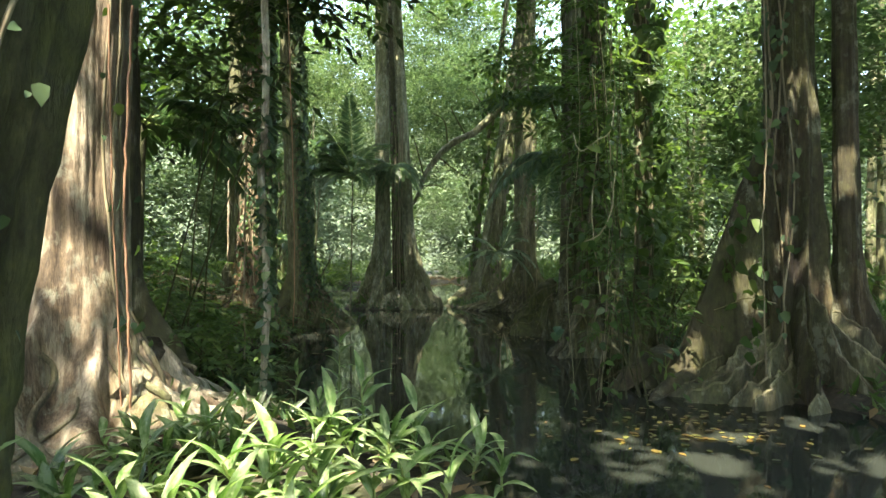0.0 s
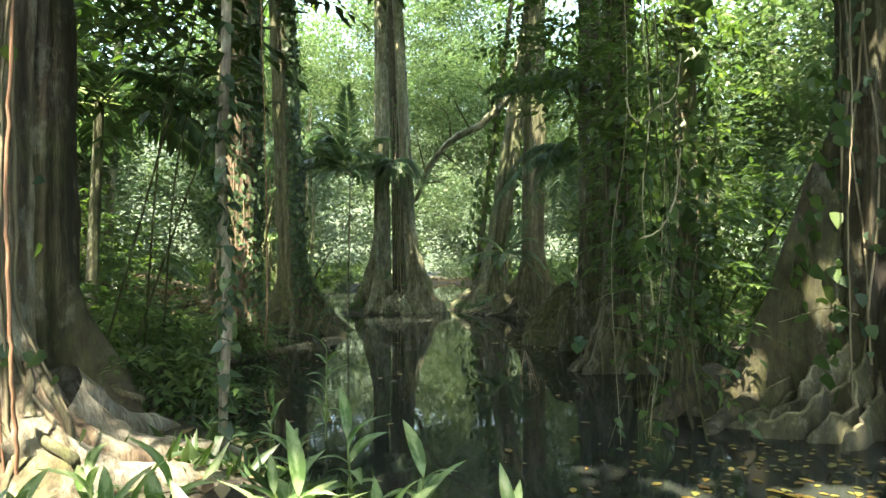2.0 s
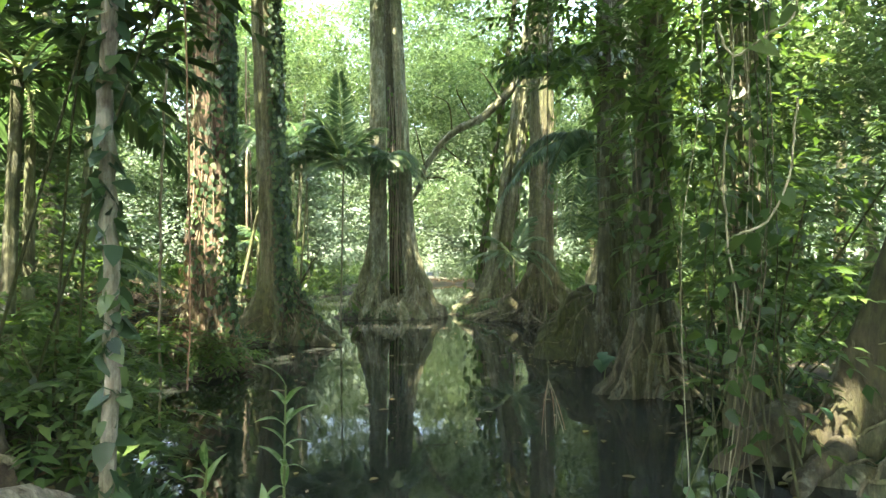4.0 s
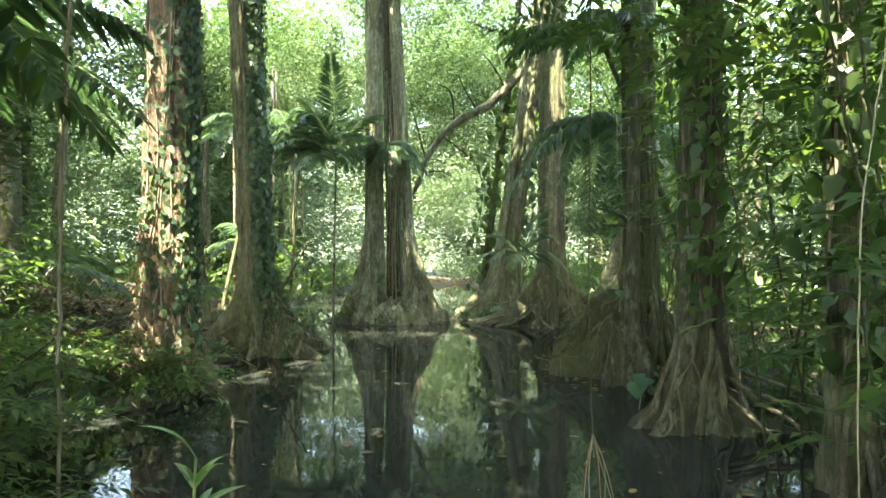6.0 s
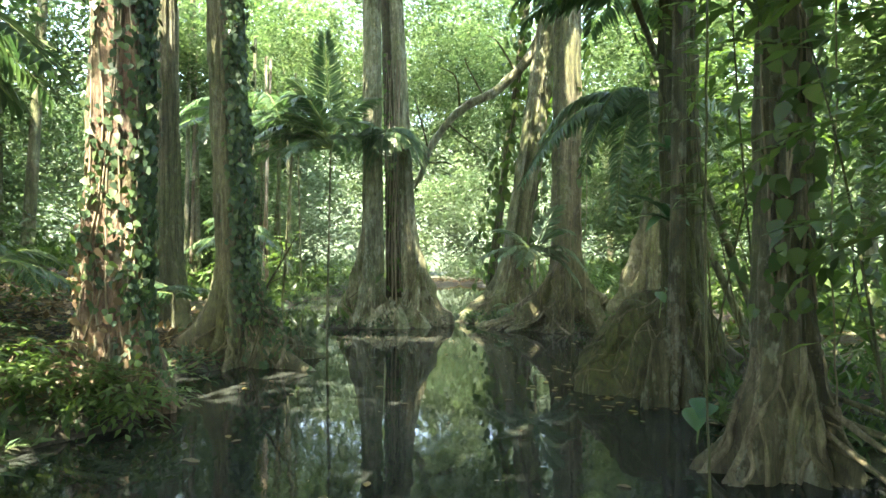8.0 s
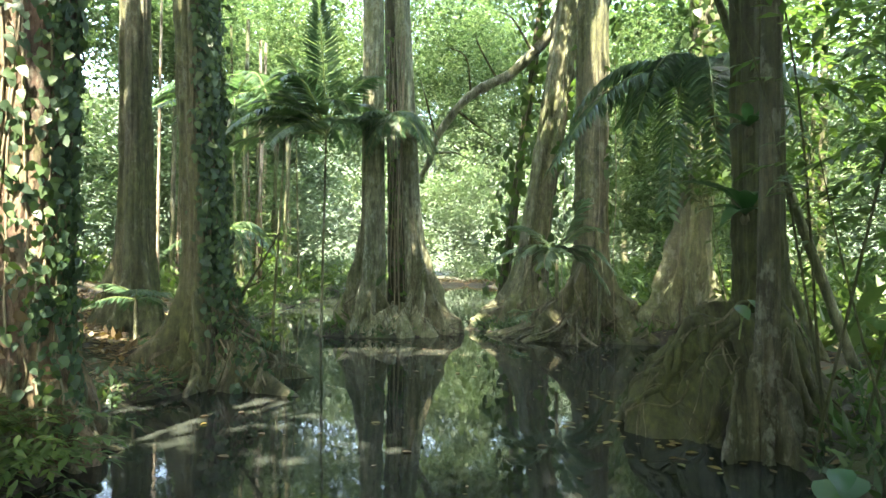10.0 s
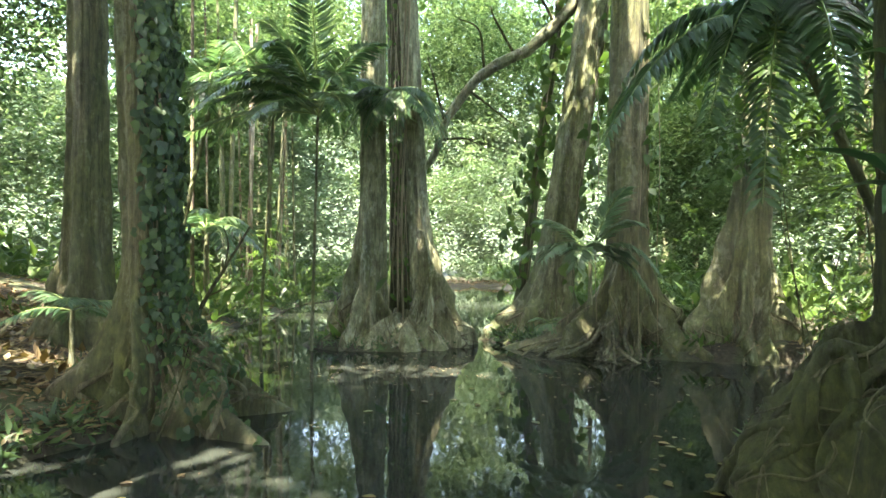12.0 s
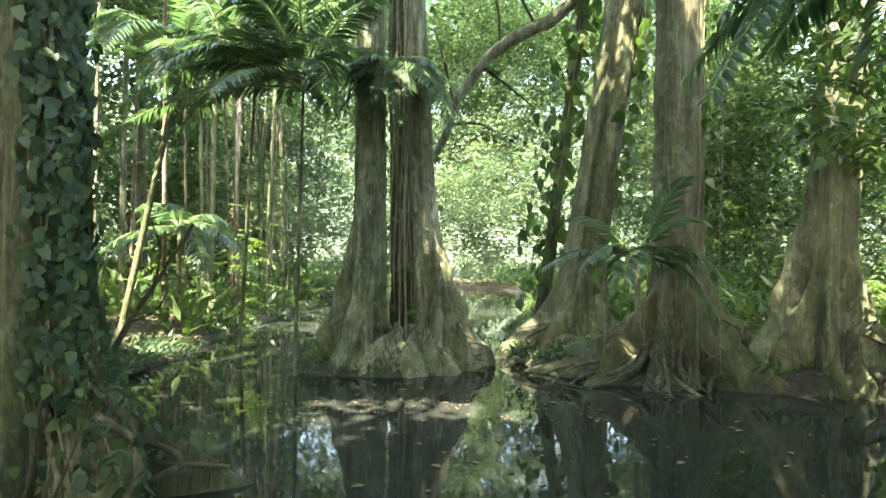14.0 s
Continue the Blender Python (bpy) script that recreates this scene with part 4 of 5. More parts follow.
leaner = Trunk(1.42, 21.6, 0.34, 12, 0.2, 0.7, seed=15, flute=0.07, taper=0.2, lean=(0.15, 0.0), z0=0.1,
               ribs=[(-178, 0.8, 1.5, 11, 2.0), (-140, 0.6, 1.6, 11, 1.8), (-100, 0.45, 2.0, 11, 1.6), (-62, 0.5, 1.8, 11, 1.7), (-20, 0.7, 1.5, 12, 1.9), (60, 0.5, 1.2, 20)])
tree("leaning grey tree behind the islet", [leaner], BARK_GREY, [(0, -180, 0, 16, 0.9)], [(3.5, 25, 13, 3, 3, 1.2), (1.4, 21.6, 13.4, 2.0, 1.8, 0.7)], 3600, 0.325, around=192, tall=90)
reach = smooth_path([(2.72, 21.65, 8.6), (2.1, 21.9, 7.2), (1.2, 22.1, 6.3), (0.4, 22.2, 5.9), (-0.13, 22.2, 5.45), (-0.67, 22.3, 4.7), (-0.9, 22.3, 4.0), (-1.15, 22.3, 3.6)], 30)
leaning = scene.objects[[o.name for o in scene.objects if o.name.startswith("tree")][-1]]
part("limb", mesh("limb", *tube(reach, np.linspace(0.15, 0.07, 30), 10, 0.08)), BARK_LICHEN, leaning)
for i, e in ((6, (0.9, 22.3, 7.9)), (10, (0.3, 22.1, 7.2)), (14, (-0.4, 22.3, 7.0)), (17, (0.9, 22.4, 4.6)), (21, (-1.1, 22.4, 6.2)), (23, (0.1, 22.5, 4.2))):
    limb(leaning, reach[i], e, 0.035, BARK_MOSS)
slim = Trunk(0.95, 22.5, 0.11, 12, 0.1, 0.5, seed=17, lean=(0.13, 0))
tree("slim dark tree hung with leaves", [slim], BARK_BROWN)
wide = Trunk(4.5, 19.3, 0.3, 10, 0.15, 0.6, seed=18, flute=0.08, taper=0.1, z0=0.2, lean=(0.05, 0),
             ribs=[(176, 0.75, 2.9, 12, 1.2), (-150, 0.5, 2.2, 9, 1.6), (-112, 0.4, 2.6, 10, 1.4), (-78, 0.45, 2.2, 9, 1.5), (-40, 0.55, 1.9, 10, 1.6), (0, 0.7, 1.6, 14, 1.8)])
tree("broad grey fluted tree half hidden by leaves", [wide], BARK_GREY, [(0, -180, 0, 14, 0.9)], [(5.5, 18, 11.5, 3, 3, 1)], 3600, 0.32, around=160)

# root mound and the tree with the drowned foot
moss_bole = Trunk(2.85, 13.15, 0.24, 10, 0.12, 0.4, seed=19, flute=0.07, taper=0.2, z0=0.1, lean=(-0.01, 0), knob=1.6,
                  ribs=[(178, 0.35, 0.9, 22, 1.0), (-140, 0.3, 0.9, 22, 1.0), (150, 0.4, 0.9, 22, 1.0), (-60, 0.3, 1.2, 14), (-20, 0.5, 1.0, 16)])
mossy_tree = tree("dark mossy tree on a mound of tangled roots", [moss_bole], BARK_MOSS, [(0, -210, -40, 16, 0.95)],
     [(2.5, 12, 11, 2.5, 2.5, 1), (4.5, 14, 11, 2.5, 2.5, 1.0), (0.8, 9.3, 10.6, 1.7, 1.7, 0.8), (1.4, 14.2, 11, 1.7, 1.7, 0.8), (1.3, 15.6, 12.2, 1.5, 1.5, 0.6)], 3200, 0.36, around=192, tall=90, root_r=0.042)
root_mound(mossy_tree, 2.75, 13.05, [(0, 0.7), (90, 0.7), (150, 1.0), (180, 1.4), (200, 1.35), (215, 1.2), (240, 0.95), (270, 0.75), (320, 0.6)], 1.08, BARK_MOSS, 46, seed=4, stout=36)
for deg, far, high, thick, form in ((170, 1.5, 0.8, 0.14, -1.5), (-160, 1.4, 0.85, 0.12, -1.4), (-140, 1.15, 0.75, 0.12, -1.4), (-112, 0.8, 0.9, 0.14, 0.9), (-88, 0.9, 1.0, 0.14, 1.0), (-62, 0.9, 1.2, 0.14, 1.2)):
    buttress(mossy_tree, 2.85, 13.05, deg, 0.15, far, high, thick, BARK_MOSS, 0.16, form, True)
pale_stem = Trunk(2.34, 12.02, 0.085, 9, 0.05, 0.5, seed=61, flute=0.05, lean=(0.03, 0.03), z0=0.1)
part("trunk", mesh("trunk", *pale_stem.surface(48, 50)), BARK_MUD, mossy_tree)
for deg, far, high, thick, form in ((-162, 0.5, 0.98, 0.13, -1.7), (-70, 0.45, 0.55, 0.08, 0.7), (-10, 0.6, 0.6, 0.09, 1.0), (-120, 0.3, 0.5, 0.08, 0.8)):
    buttress(mossy_tree, 2.34, 12.02, deg, 0.02, far, high, thick, BARK_MUD, 0.05, form)

foot = Trunk(2.4, 10.0, 0.2, 10, 0.07, 0.6, seed=20, flute=0.07, taper=0.15, z0=0.1, lean=(0.012, 0.0),
             ribs=[(180, 0.28, 1.3, 13), (-148, 0.25, 1.5, 9), (-118, 0.2, 1.8, 8), (-88, 0.2, 1.4, 8), (-55, 0.2, 1.5, 8), (-20, 0.2, 1.1, 10), (90, 0.4, 1, 20)])
foot_tree = tree("grey tree with a flared root foot in the water", [foot], BARK_MUD, [(0, -190, 15, 24, 0.9)],
     [(2.5, 10, 10.8, 2.4, 2.4, 0.9), (5, 10.8, 10.5, 2.4, 2.4, 0.9), (0.3, 11, 11.4, 1.8, 1.8, 0.7)], 3200, 0.36, around=192, tall=90)
for pts, r in (([(2.6, 9.8, 0.5), (2.8, 9.55, 0.3), (2.95, 9.3, 0.18), (3.05, 9.0, -0.1)], 0.022), ([(2.65, 9.9, 0.42), (3.0, 9.7, 0.3), (3.3, 9.5, 0.22), (3.6, 9.2, 0.05)], 0.024),
               ([(2.55, 9.75, 0.35), (2.65, 9.45, 0.2), (2.72, 9.2, 0.08), (2.7, 8.9, -0.1)], 0.018), ([(2.6, 10.0, 0.6), (3.1, 9.9, 0.42), (3.5, 9.8, 0.3), (3.9, 9.6, 0.15)], 0.02)):
    part("root", mesh("root", *tube(smooth_path(pts, 20), np.linspace(r * 1.3, r * 0.6, 20), 8, 0.06)), ROOT, foot_tree)
climbing("climbing_vine", "large-leaved creeper on a grey trunk", foot, -100, 80, 1.2, 6.0, 300, 0.14, LEAF_LIGHT, stems=5, out=0.1)

climbing("climbing_vine", "yellow-green broad-leaved creeper on a slim tree", slim, -100, 120, 1.0, 9.0, 420, 0.24, LEAF_LIGHT, stems=4, out=0.25)
climbing("climbing_vine", "green creeper on the leaning tree", leaner, -20, 50, 1.0, 9.0, 260, 0.22, LEAF_LIGHT, stems=3, out=0.15)
climbing("climbing_vine", "sparse green creeper on the tall grey tree", flank, -10, 40, 2.0, 9.0, 200, 0.18, LEAF_LIGHT, stems=3, out=0.12)
climbing("climbing_vine", "dark creeper low on the broad fluted tree", wide, -80, 90, 3.0, 7.0, 420, 0.2, LEAF_MID, stems=5, out=0.2)
climbing("climbing_vine", "thin creeper on the sunlit tree", sunlit, -15, 25, 0.6, 5.0, 26, 0.09, LEAF_VINE, stems=3, out=0.05)
climbing("climbing_vine", "heart-leaved creeper on the buttressed tree", fins, -150, 50, 0.6, 5.5, 130, 0.12, LEAF_VINE, stems=4, out=0.06)
climbing("climbing_vine", "dark creeper around the leaning mossy tree", near_lean, -60, 70, 1.0, 4.0, 90, 0.07, LEAF_VINE, stems=3, out=0.04)
climbing("climbing_vine", "small-leaved creeper between the twin boles", cleft_shade, -90, 60, 0.8, 7.0, 200, 0.12, LEAF_LIGHT, stems=3, out=0.4)
dark_slim = Trunk(2.72, 8.25, 0.12, 10, 0.12, 0.5, seed=51, flute=0.08)
tree("slim dark tree at the edge of the shallows", [dark_slim], BARK_BROWN, [(0, -160, -20, 6, 0.5)], around=64, tall=50)
climbing("climbing_vine", "leafy creeper on a slim dark tree", dark_slim, -90, 150, 0.8, 6.5, 330, 0.18, LEAF_MID, stems=4, out=0.12)

# slim stems further back on both banks
g2 = np.random.default_rng(41)
for k in range(34):
    side = -1 if k % 2 else 1
    y = g2.uniform(9, 44)
    x = side * g2.uniform(6.0, 10.0) + (side * (y - 15) * 0.12 if y > 15 else 0)
    if y < 24:
        x += side * 2.5
    r = g2.uniform(0.06, 0.2)
    b = Trunk(x, y, r, 11, r * 0.8, 0.4, seed=100 + k, lean=(g2.uniform(-0.05, 0.05), 0))
    tree("slim grey-brown forest tree behind the bank", [b], BARK_BROWN if k % 3 else BARK_GREY, around=18, tall=20)

for k in range(18):
    x, y = g2.uniform(-9.5, -6.2), g2.uniform(23, 34)
    r = g2.uniform(0.03, 0.09)
    tree("thin pale stem among the far thicket", [Trunk(x, y, r, 9, r * 0.6, 0.3, seed=200 + k, lean=(g2.uniform(-0.04, 0.04), 0))], BARK_PALE if k % 2 else BARK_GREY, around=16, tall=24)

# ---- far woods: foliage past counting ----


def woods(name, label, boxes, material, size, spread=0.5, gaps=False):
    blocks = [clumps(c, r, int(n * 1.65), tw, spread, size * 0.64, narrow=0.5, make=flat_leaves, gaps=gaps) for c, r, n, tw in boxes]
    tagged(part(name, mesh(name, *join(blocks)), material), label, "foliage", kind="stuff")


woods("far_woods", "sunlit foliage closing the river's end, haze put into its pale green",
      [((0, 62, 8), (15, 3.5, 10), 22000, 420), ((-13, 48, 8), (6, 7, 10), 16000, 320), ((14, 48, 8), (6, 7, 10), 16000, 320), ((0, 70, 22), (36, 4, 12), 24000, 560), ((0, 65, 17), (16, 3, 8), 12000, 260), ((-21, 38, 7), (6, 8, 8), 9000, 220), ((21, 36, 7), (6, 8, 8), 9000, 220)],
      LEAF_FAR_HAZED, 0.7, 0.8)
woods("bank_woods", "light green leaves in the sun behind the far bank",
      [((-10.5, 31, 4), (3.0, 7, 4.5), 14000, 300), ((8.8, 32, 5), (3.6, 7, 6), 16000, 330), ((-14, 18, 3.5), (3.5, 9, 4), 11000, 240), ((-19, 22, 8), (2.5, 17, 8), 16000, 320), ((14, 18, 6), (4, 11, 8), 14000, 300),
       # the last two clumps, at y 5, stay out of view and only shade
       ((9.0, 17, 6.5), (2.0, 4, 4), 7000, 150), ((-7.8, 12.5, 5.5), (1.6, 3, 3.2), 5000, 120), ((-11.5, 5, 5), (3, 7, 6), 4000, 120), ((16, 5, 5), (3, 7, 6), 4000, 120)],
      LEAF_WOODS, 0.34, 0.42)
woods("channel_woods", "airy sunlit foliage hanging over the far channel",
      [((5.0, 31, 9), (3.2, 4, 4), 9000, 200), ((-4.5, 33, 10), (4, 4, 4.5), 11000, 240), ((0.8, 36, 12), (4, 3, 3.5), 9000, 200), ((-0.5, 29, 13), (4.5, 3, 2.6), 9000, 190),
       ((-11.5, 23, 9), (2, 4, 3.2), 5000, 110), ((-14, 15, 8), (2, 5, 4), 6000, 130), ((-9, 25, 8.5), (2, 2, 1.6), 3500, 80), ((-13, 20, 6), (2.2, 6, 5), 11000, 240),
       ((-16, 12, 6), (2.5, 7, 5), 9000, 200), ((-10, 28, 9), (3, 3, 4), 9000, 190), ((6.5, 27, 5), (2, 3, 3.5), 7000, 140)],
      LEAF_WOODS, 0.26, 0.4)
woods("channel_canopy", "boughs closing the view above the channel, haze put into their pale green",
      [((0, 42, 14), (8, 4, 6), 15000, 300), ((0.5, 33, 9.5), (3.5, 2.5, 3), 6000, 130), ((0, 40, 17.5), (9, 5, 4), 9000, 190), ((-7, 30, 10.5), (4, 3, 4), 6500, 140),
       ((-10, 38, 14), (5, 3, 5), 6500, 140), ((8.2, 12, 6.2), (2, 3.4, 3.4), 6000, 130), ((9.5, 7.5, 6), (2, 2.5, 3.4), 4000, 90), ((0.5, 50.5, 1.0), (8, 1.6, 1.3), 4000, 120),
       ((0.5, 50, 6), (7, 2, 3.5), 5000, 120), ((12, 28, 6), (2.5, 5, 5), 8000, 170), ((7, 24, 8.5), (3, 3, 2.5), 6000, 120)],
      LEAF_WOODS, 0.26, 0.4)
# thin leaf sheets added overhead to take sun and sky off the banks
woods("high_canopy", "high green leaves added over both banks to shade the woods", [((-14, 22, 15), (9, 24, 1.2), 3000, 500), ((14, 22, 15), (8, 24, 1.2), 2600, 450), ((-16, 52, 19), (8, 12, 1.2), 2000, 300), ((16, 52, 19), (8, 12, 1.2), 2000, 300)], LEAF_MID, 0.9, 0.8, gaps=True)
# added leaves behind the camera, never in view: they cut light on near trunks
woods("rear_canopy", "unseen leaves added behind to block skylight on the trunks", [((0, -14, 11.5), (17, 10, 1.5), 10500, 1200), ((-15, -4, 6), (3, 12, 6), 6500, 500), ((15, -4, 6), (3, 12, 6), 6500, 500), ((0, -24, 7), (18, 3, 6), 6500, 500)], LEAF_MID, 0.9, 0.8, gaps=True)
woods("rear_woods", "unseen green leaves added behind to hold back low skylight", [((0, -28, 4), (30, 4, 4), 2500, 300), ((-28, 0, 5), (4, 30, 5), 2500, 300), ((28, 0, 5), (4, 30, 5), 2500, 300)], LEAF_MID, 1.3, 0.8)


# ---- shrubs ----
def shrub(label, x, y, boxes, n, size, material, group, stems=2, narrow=0.45):
    s = thing("shrub", label, "shrub", group=group)
    z = float(ground_z(x, y))
    blocks = []
    for c, r in boxes:
        blocks.append(sprays(c, r, int(n * 1.5), size * 0.95, size * 3.2, narrow * 0.8))
        for k in range(stems):
            e = np.array(c) + rng.uniform(-0.7, 0.7, 3) * np.array(r)
            m = np.array([(x + e[0]) / 2, (y + e[1]) / 2, z + (e[2] - z) * 0.6])
            part("stem", mesh("stem", *tube(smooth_path([(x + rng.normal(0, 0.3), y + rng.normal(0, 0.3), z - 0.1), m, e], 10), np.linspace(0.013, 0.004, 10), 5)), BARK_MOSS, s)
    part("foliage", mesh("foliage", *join(blocks)), material, s, kind="stuff")


RB, LB = "shrubs along the far bank", "shrubs along the bank"
shrub("broad-leaved green shrub hanging over the water", 2.6, 8.9, [((2.7, 8.6, 2.2), (0.9, 0.9, 1.4)), ((2.3, 9.3, 3.9), (1.2, 0.8, 0.9))], 400, 0.2, LEAF_LIGHT, RB)
shrub("young yellow-green shrub beside a buttressed tree", 3.6, 9.4, [((3.5, 9.2, 2.4), (1.2, 0.9, 1.7)), ((4.4, 9.0, 1.0), (0.9, 0.8, 0.8))], 380, 0.18, LEAF_LIGHT, RB)
shrub("leafy branches of an understorey tree over the channel", 2.9, 11.6, [((1.6, 11.6, 5.0), (1.3, 1.0, 1.0)), ((2.9, 11.6, 3.1), (0.8, 0.8, 1.4)), ((2.2, 10.0, 5.4), (1.3, 1.0, 0.8))], 430, 0.18, LEAF_LIGHT, RB)
shrub("dense green shrub behind the root foot", 4.0, 11.6, [((4.2, 11.5, 2.0), (1.0, 1.0, 1.7))], 500, 0.2, LEAF_MID, RB)
shrub("broad-leaved shrub behind the mossy tree", 4.4, 15.2, [((4.6, 15.2, 2.6), (1.2, 1.0, 1.8)), ((4.0, 15.6, 4.2), (1.4, 1.0, 1.0))], 620, 0.2, LEAF_MID, RB)
shrub("dark-leaved shrub in front of the broad tree", 4.4, 17.6, [((4.0, 17.3, 3.6), (0.9, 0.6, 1.3)), ((5.3, 17.6, 2.2), (0.8, 0.7, 1.8))], 520, 0.18, LEAF_DARK, RB)
shrub("green undergrowth on the islet", 3.3, 20.4, [((3.3, 20.6, 0.9), (0.9, 0.8, 0.8)), ((5.6, 20.5, 0.9), (1.2, 0.8, 0.8))], 600, 0.13, LEAF_LIGHT, RB)
shrub("sunny green shrub behind the islet", 5.8, 24, [((5.6, 24, 1.6), (1.8, 1.0, 1.6)), ((7.5, 22, 2), (1.6, 1.2, 1.8))], 900, 0.16, LEAF_LIGHT, RB)
shrub("dark leafy branches above the near bank", -3.0, 6.8, [((-2.6, 6.9, 4.0), (1.3, 0.9, 1.1)), ((-1.6, 6.4, 4.9), (1.1, 0.8, 0.8))], 760, 0.22, LEAF_DARK, LB)
shrub("low green shrub at the water's edge", -3.5, 8.0, [((-3.4, 7.9, 0.8), (0.9, 0.7, 0.5)), ((-4.4, 8.8, 1.0), (0.9, 0.7, 0.6))], 520, 0.15, LEAF_MID, LB)
shrub("low leafy shrub below the creeper-clad tree", -4.0, 10.8, [((-4.1, 10.8, 0.55), (0.8, 0.5, 0.35)), ((-3.2, 11.0, 0.35), (0.5, 0.3, 0.25)), ((-4.9, 11.6, 0.6), (0.8, 0.6, 0.45))], 520, 0.13, LEAF_LIGHT, LB)
shrub("blue-green creeper trailing over plank roots", -3.0, 14.15, [((-2.85, 14.5, 0.6), (0.3, 0.25, 0.45)), ((-2.7, 14.6, 0.25), (0.3, 0.25, 0.25))], 110, 0.09, LEAF_VINE, LB)
shrub("low leafy plants along the water of the bay", -3.4, 8.6, [((-2.7, 7.4, 0.22), (0.7, 0.45, 0.25)), ((-3.5, 8.6, 0.28), (0.6, 0.7, 0.3)), ((-4.2, 8.6, 0.35), (0.7, 0.6, 0.3))], 420, 0.12, LEAF_LIGHT, LB)
shrub("green thicket behind the bay", -6.2, 11.5, [((-6.0, 11.2, 1.6), (1.3, 1.2, 1.4)), ((-6.5, 13.6, 1.4), (1.2, 1.2, 1.2))], 800, 0.17, LEAF_MID, LB)
shrub("leafy creeper curtain hanging beside the bank", 2.1, 6.9, [((1.75, 6.3, 2.6), (0.35, 0.5, 1.6)), ((2.1, 6.9, 1.2), (0.5, 0.4, 0.7)), ((2.3, 7.4, 4.2), (1.2, 0.9, 0.9))], 260, 0.14, LEAF_MID, RB)
shrub("yellow-green broad-leaved branches over the shallows", 3.0, 8.2, [((2.5, 8.0, 3.4), (0.9, 0.7, 1.2)), ((3.2, 8.6, 1.6), (0.6, 0.6, 1.0)), ((5.2, 8.2, 3.0), (0.9, 1.2, 2.0))], 320, 0.18, LEAF_LIGHT, RB)
shrub("leafy green shrub overhanging the bay", -4.6, 10.0, [((-4.9, 10.0, 0.7), (0.8, 0.6, 0.45)), ((-5.6, 9.6, 1.6), (0.8, 0.8, 0.9))], 480, 0.15, LEAF_LIGHT, LB)
shrub("fern-like ground cover on the near bank", -2.4, 6.4, [((-2.6, 6.3, 0.6), (0.9, 0.5, 0.35)), ((-3.3, 6.9, 0.9), (0.8, 0.6, 0.5))], 500, 0.14, LEAF_MID, LB)
shrub("dense green shrub by the side channel", -6.4, 25, [((-6.4, 25, 1.6), (1.5, 1.5, 1.6))], 700, 0.16, LEAF_LIGHT, LB)
shrub("sunlit shrub by the far channel", -4.6, 34, [((-5.6, 34, 2.5), (2.0, 2.0, 2.6)), ((4.4, 36, 2.2), (2.2, 2.5, 2.4))], 1600, 0.24, LEAF_FAR_HAZED, LB)


# ---- palms ----
def frond(base, way, length, droop, leaflets=30, leaf_len=0.34, leaf_w=0.035, hang=0.35):
    """An arching pinnate frond: stalk and two rows of leaflets."""
    way = np.array(way, float) / np.linalg.norm(way)
    s = np.linspace(0, 1, 20)
    P = np.array(base) + way * (length * s)[:, None] + np.array([0, 0, -1.0]) * (droop * length * s ** 2.2)[:, None]
    sv, sq = tube(P, np.linspace(0.016, 0.004, 20) * (length / 1.6) ** 0.5, 5)
    u = np.linspace(0.16, 0.99, leaflets)
    T = unit(np.gradient(P, axis=0))
    B = np.stack([np.interp(u, s, P[:, i]) for i in range(3)], -1)
    TT = unit(np.stack([np.interp(u, s, T[:, i]) for i in range(3)], -1))
    S = unit(np.cross(TT, [0, 0, 1.0]) + 1e-6)
    U = np.cross(S, TT)
    size = leaf_len * (0.45 + 0.55 * np.sin(np.clip(u * 1.15, 0, 1) * math.pi) ** 0.7) * rng.uniform(0.85, 1.1, leaflets)
    blocks = []
    for side in (1, -1):
        D = unit(S * side + TT * (0.35 + 0.5 * u[:, None]) + U * 0.12 - np.array([0, 0, hang]) * (1 - TT[:, 2:] ** 2) + rng.normal(0, 0.07, (leaflets, 3)))
        blocks.append(leaves(B, D, U + S * side * 0.25, size, leaf_w * rng.uniform(0.8, 1.2, leaflets), 0.22, 0.2))
    return sv, sq, *join(blocks)


def palm(label, x, y, z_head, fronds, length, r=0.05, lean=(0, 0), droop=0.55, leaflets=30, leaf_len=0.36, leaf_w=0.04, spread=(0, 360), rise=(0.1, 1.0), z0=None, jitter=0.05, hang=0.35, ways=(), blade=None):
    """ways: (degrees, rise, length, droop) of fronds that stand out; the others are spread at random."""
    p = thing("palm", label, "palm", group="palms")
    z = float(ground_z(x, y)) - 0.1 if z0 is None else z0
    hx, hy = x + lean[0], y + lean[1]
    if z_head - z > 0.5:
        path = smooth_path([(x, y, z), ((x + hx) / 2, (y + hy) / 2 , (z + z_head) / 2), (hx, hy, z_head)], 22)
        part("trunk", mesh("trunk", *tube(path, r * np.linspace(1.3, 0.85, 22) * (1 + 0.06 * (np.arange(22) % 2)), 10)), BARK_GREY, p)
    some = [(spread[0] + (spread[1] - spread[0]) * (k + rng.uniform(0.2, 0.8)) / fronds, rng.uniform(*rise), length * rng.uniform(0.75, 1.15), droop * rng.uniform(0.7, 1.4)) for k in range(fronds)]
    for deg, up, long, fall in [*ways, *some]:
        a = math.radians(deg)
        sv, sq, V, Q = frond((hx, hy, z_head + rng.uniform(-1, 1) * jitter), (math.cos(a), math.sin(a), up), long, fall, leaflets, leaf_len, leaf_w, hang)
        stalk = part("frond", mesh("frond", sv, sq), STALK, p)
        part("blade", mesh("blade", V, Q), blade or LEAF_PALM, stalk, kind="stuff")
    return p


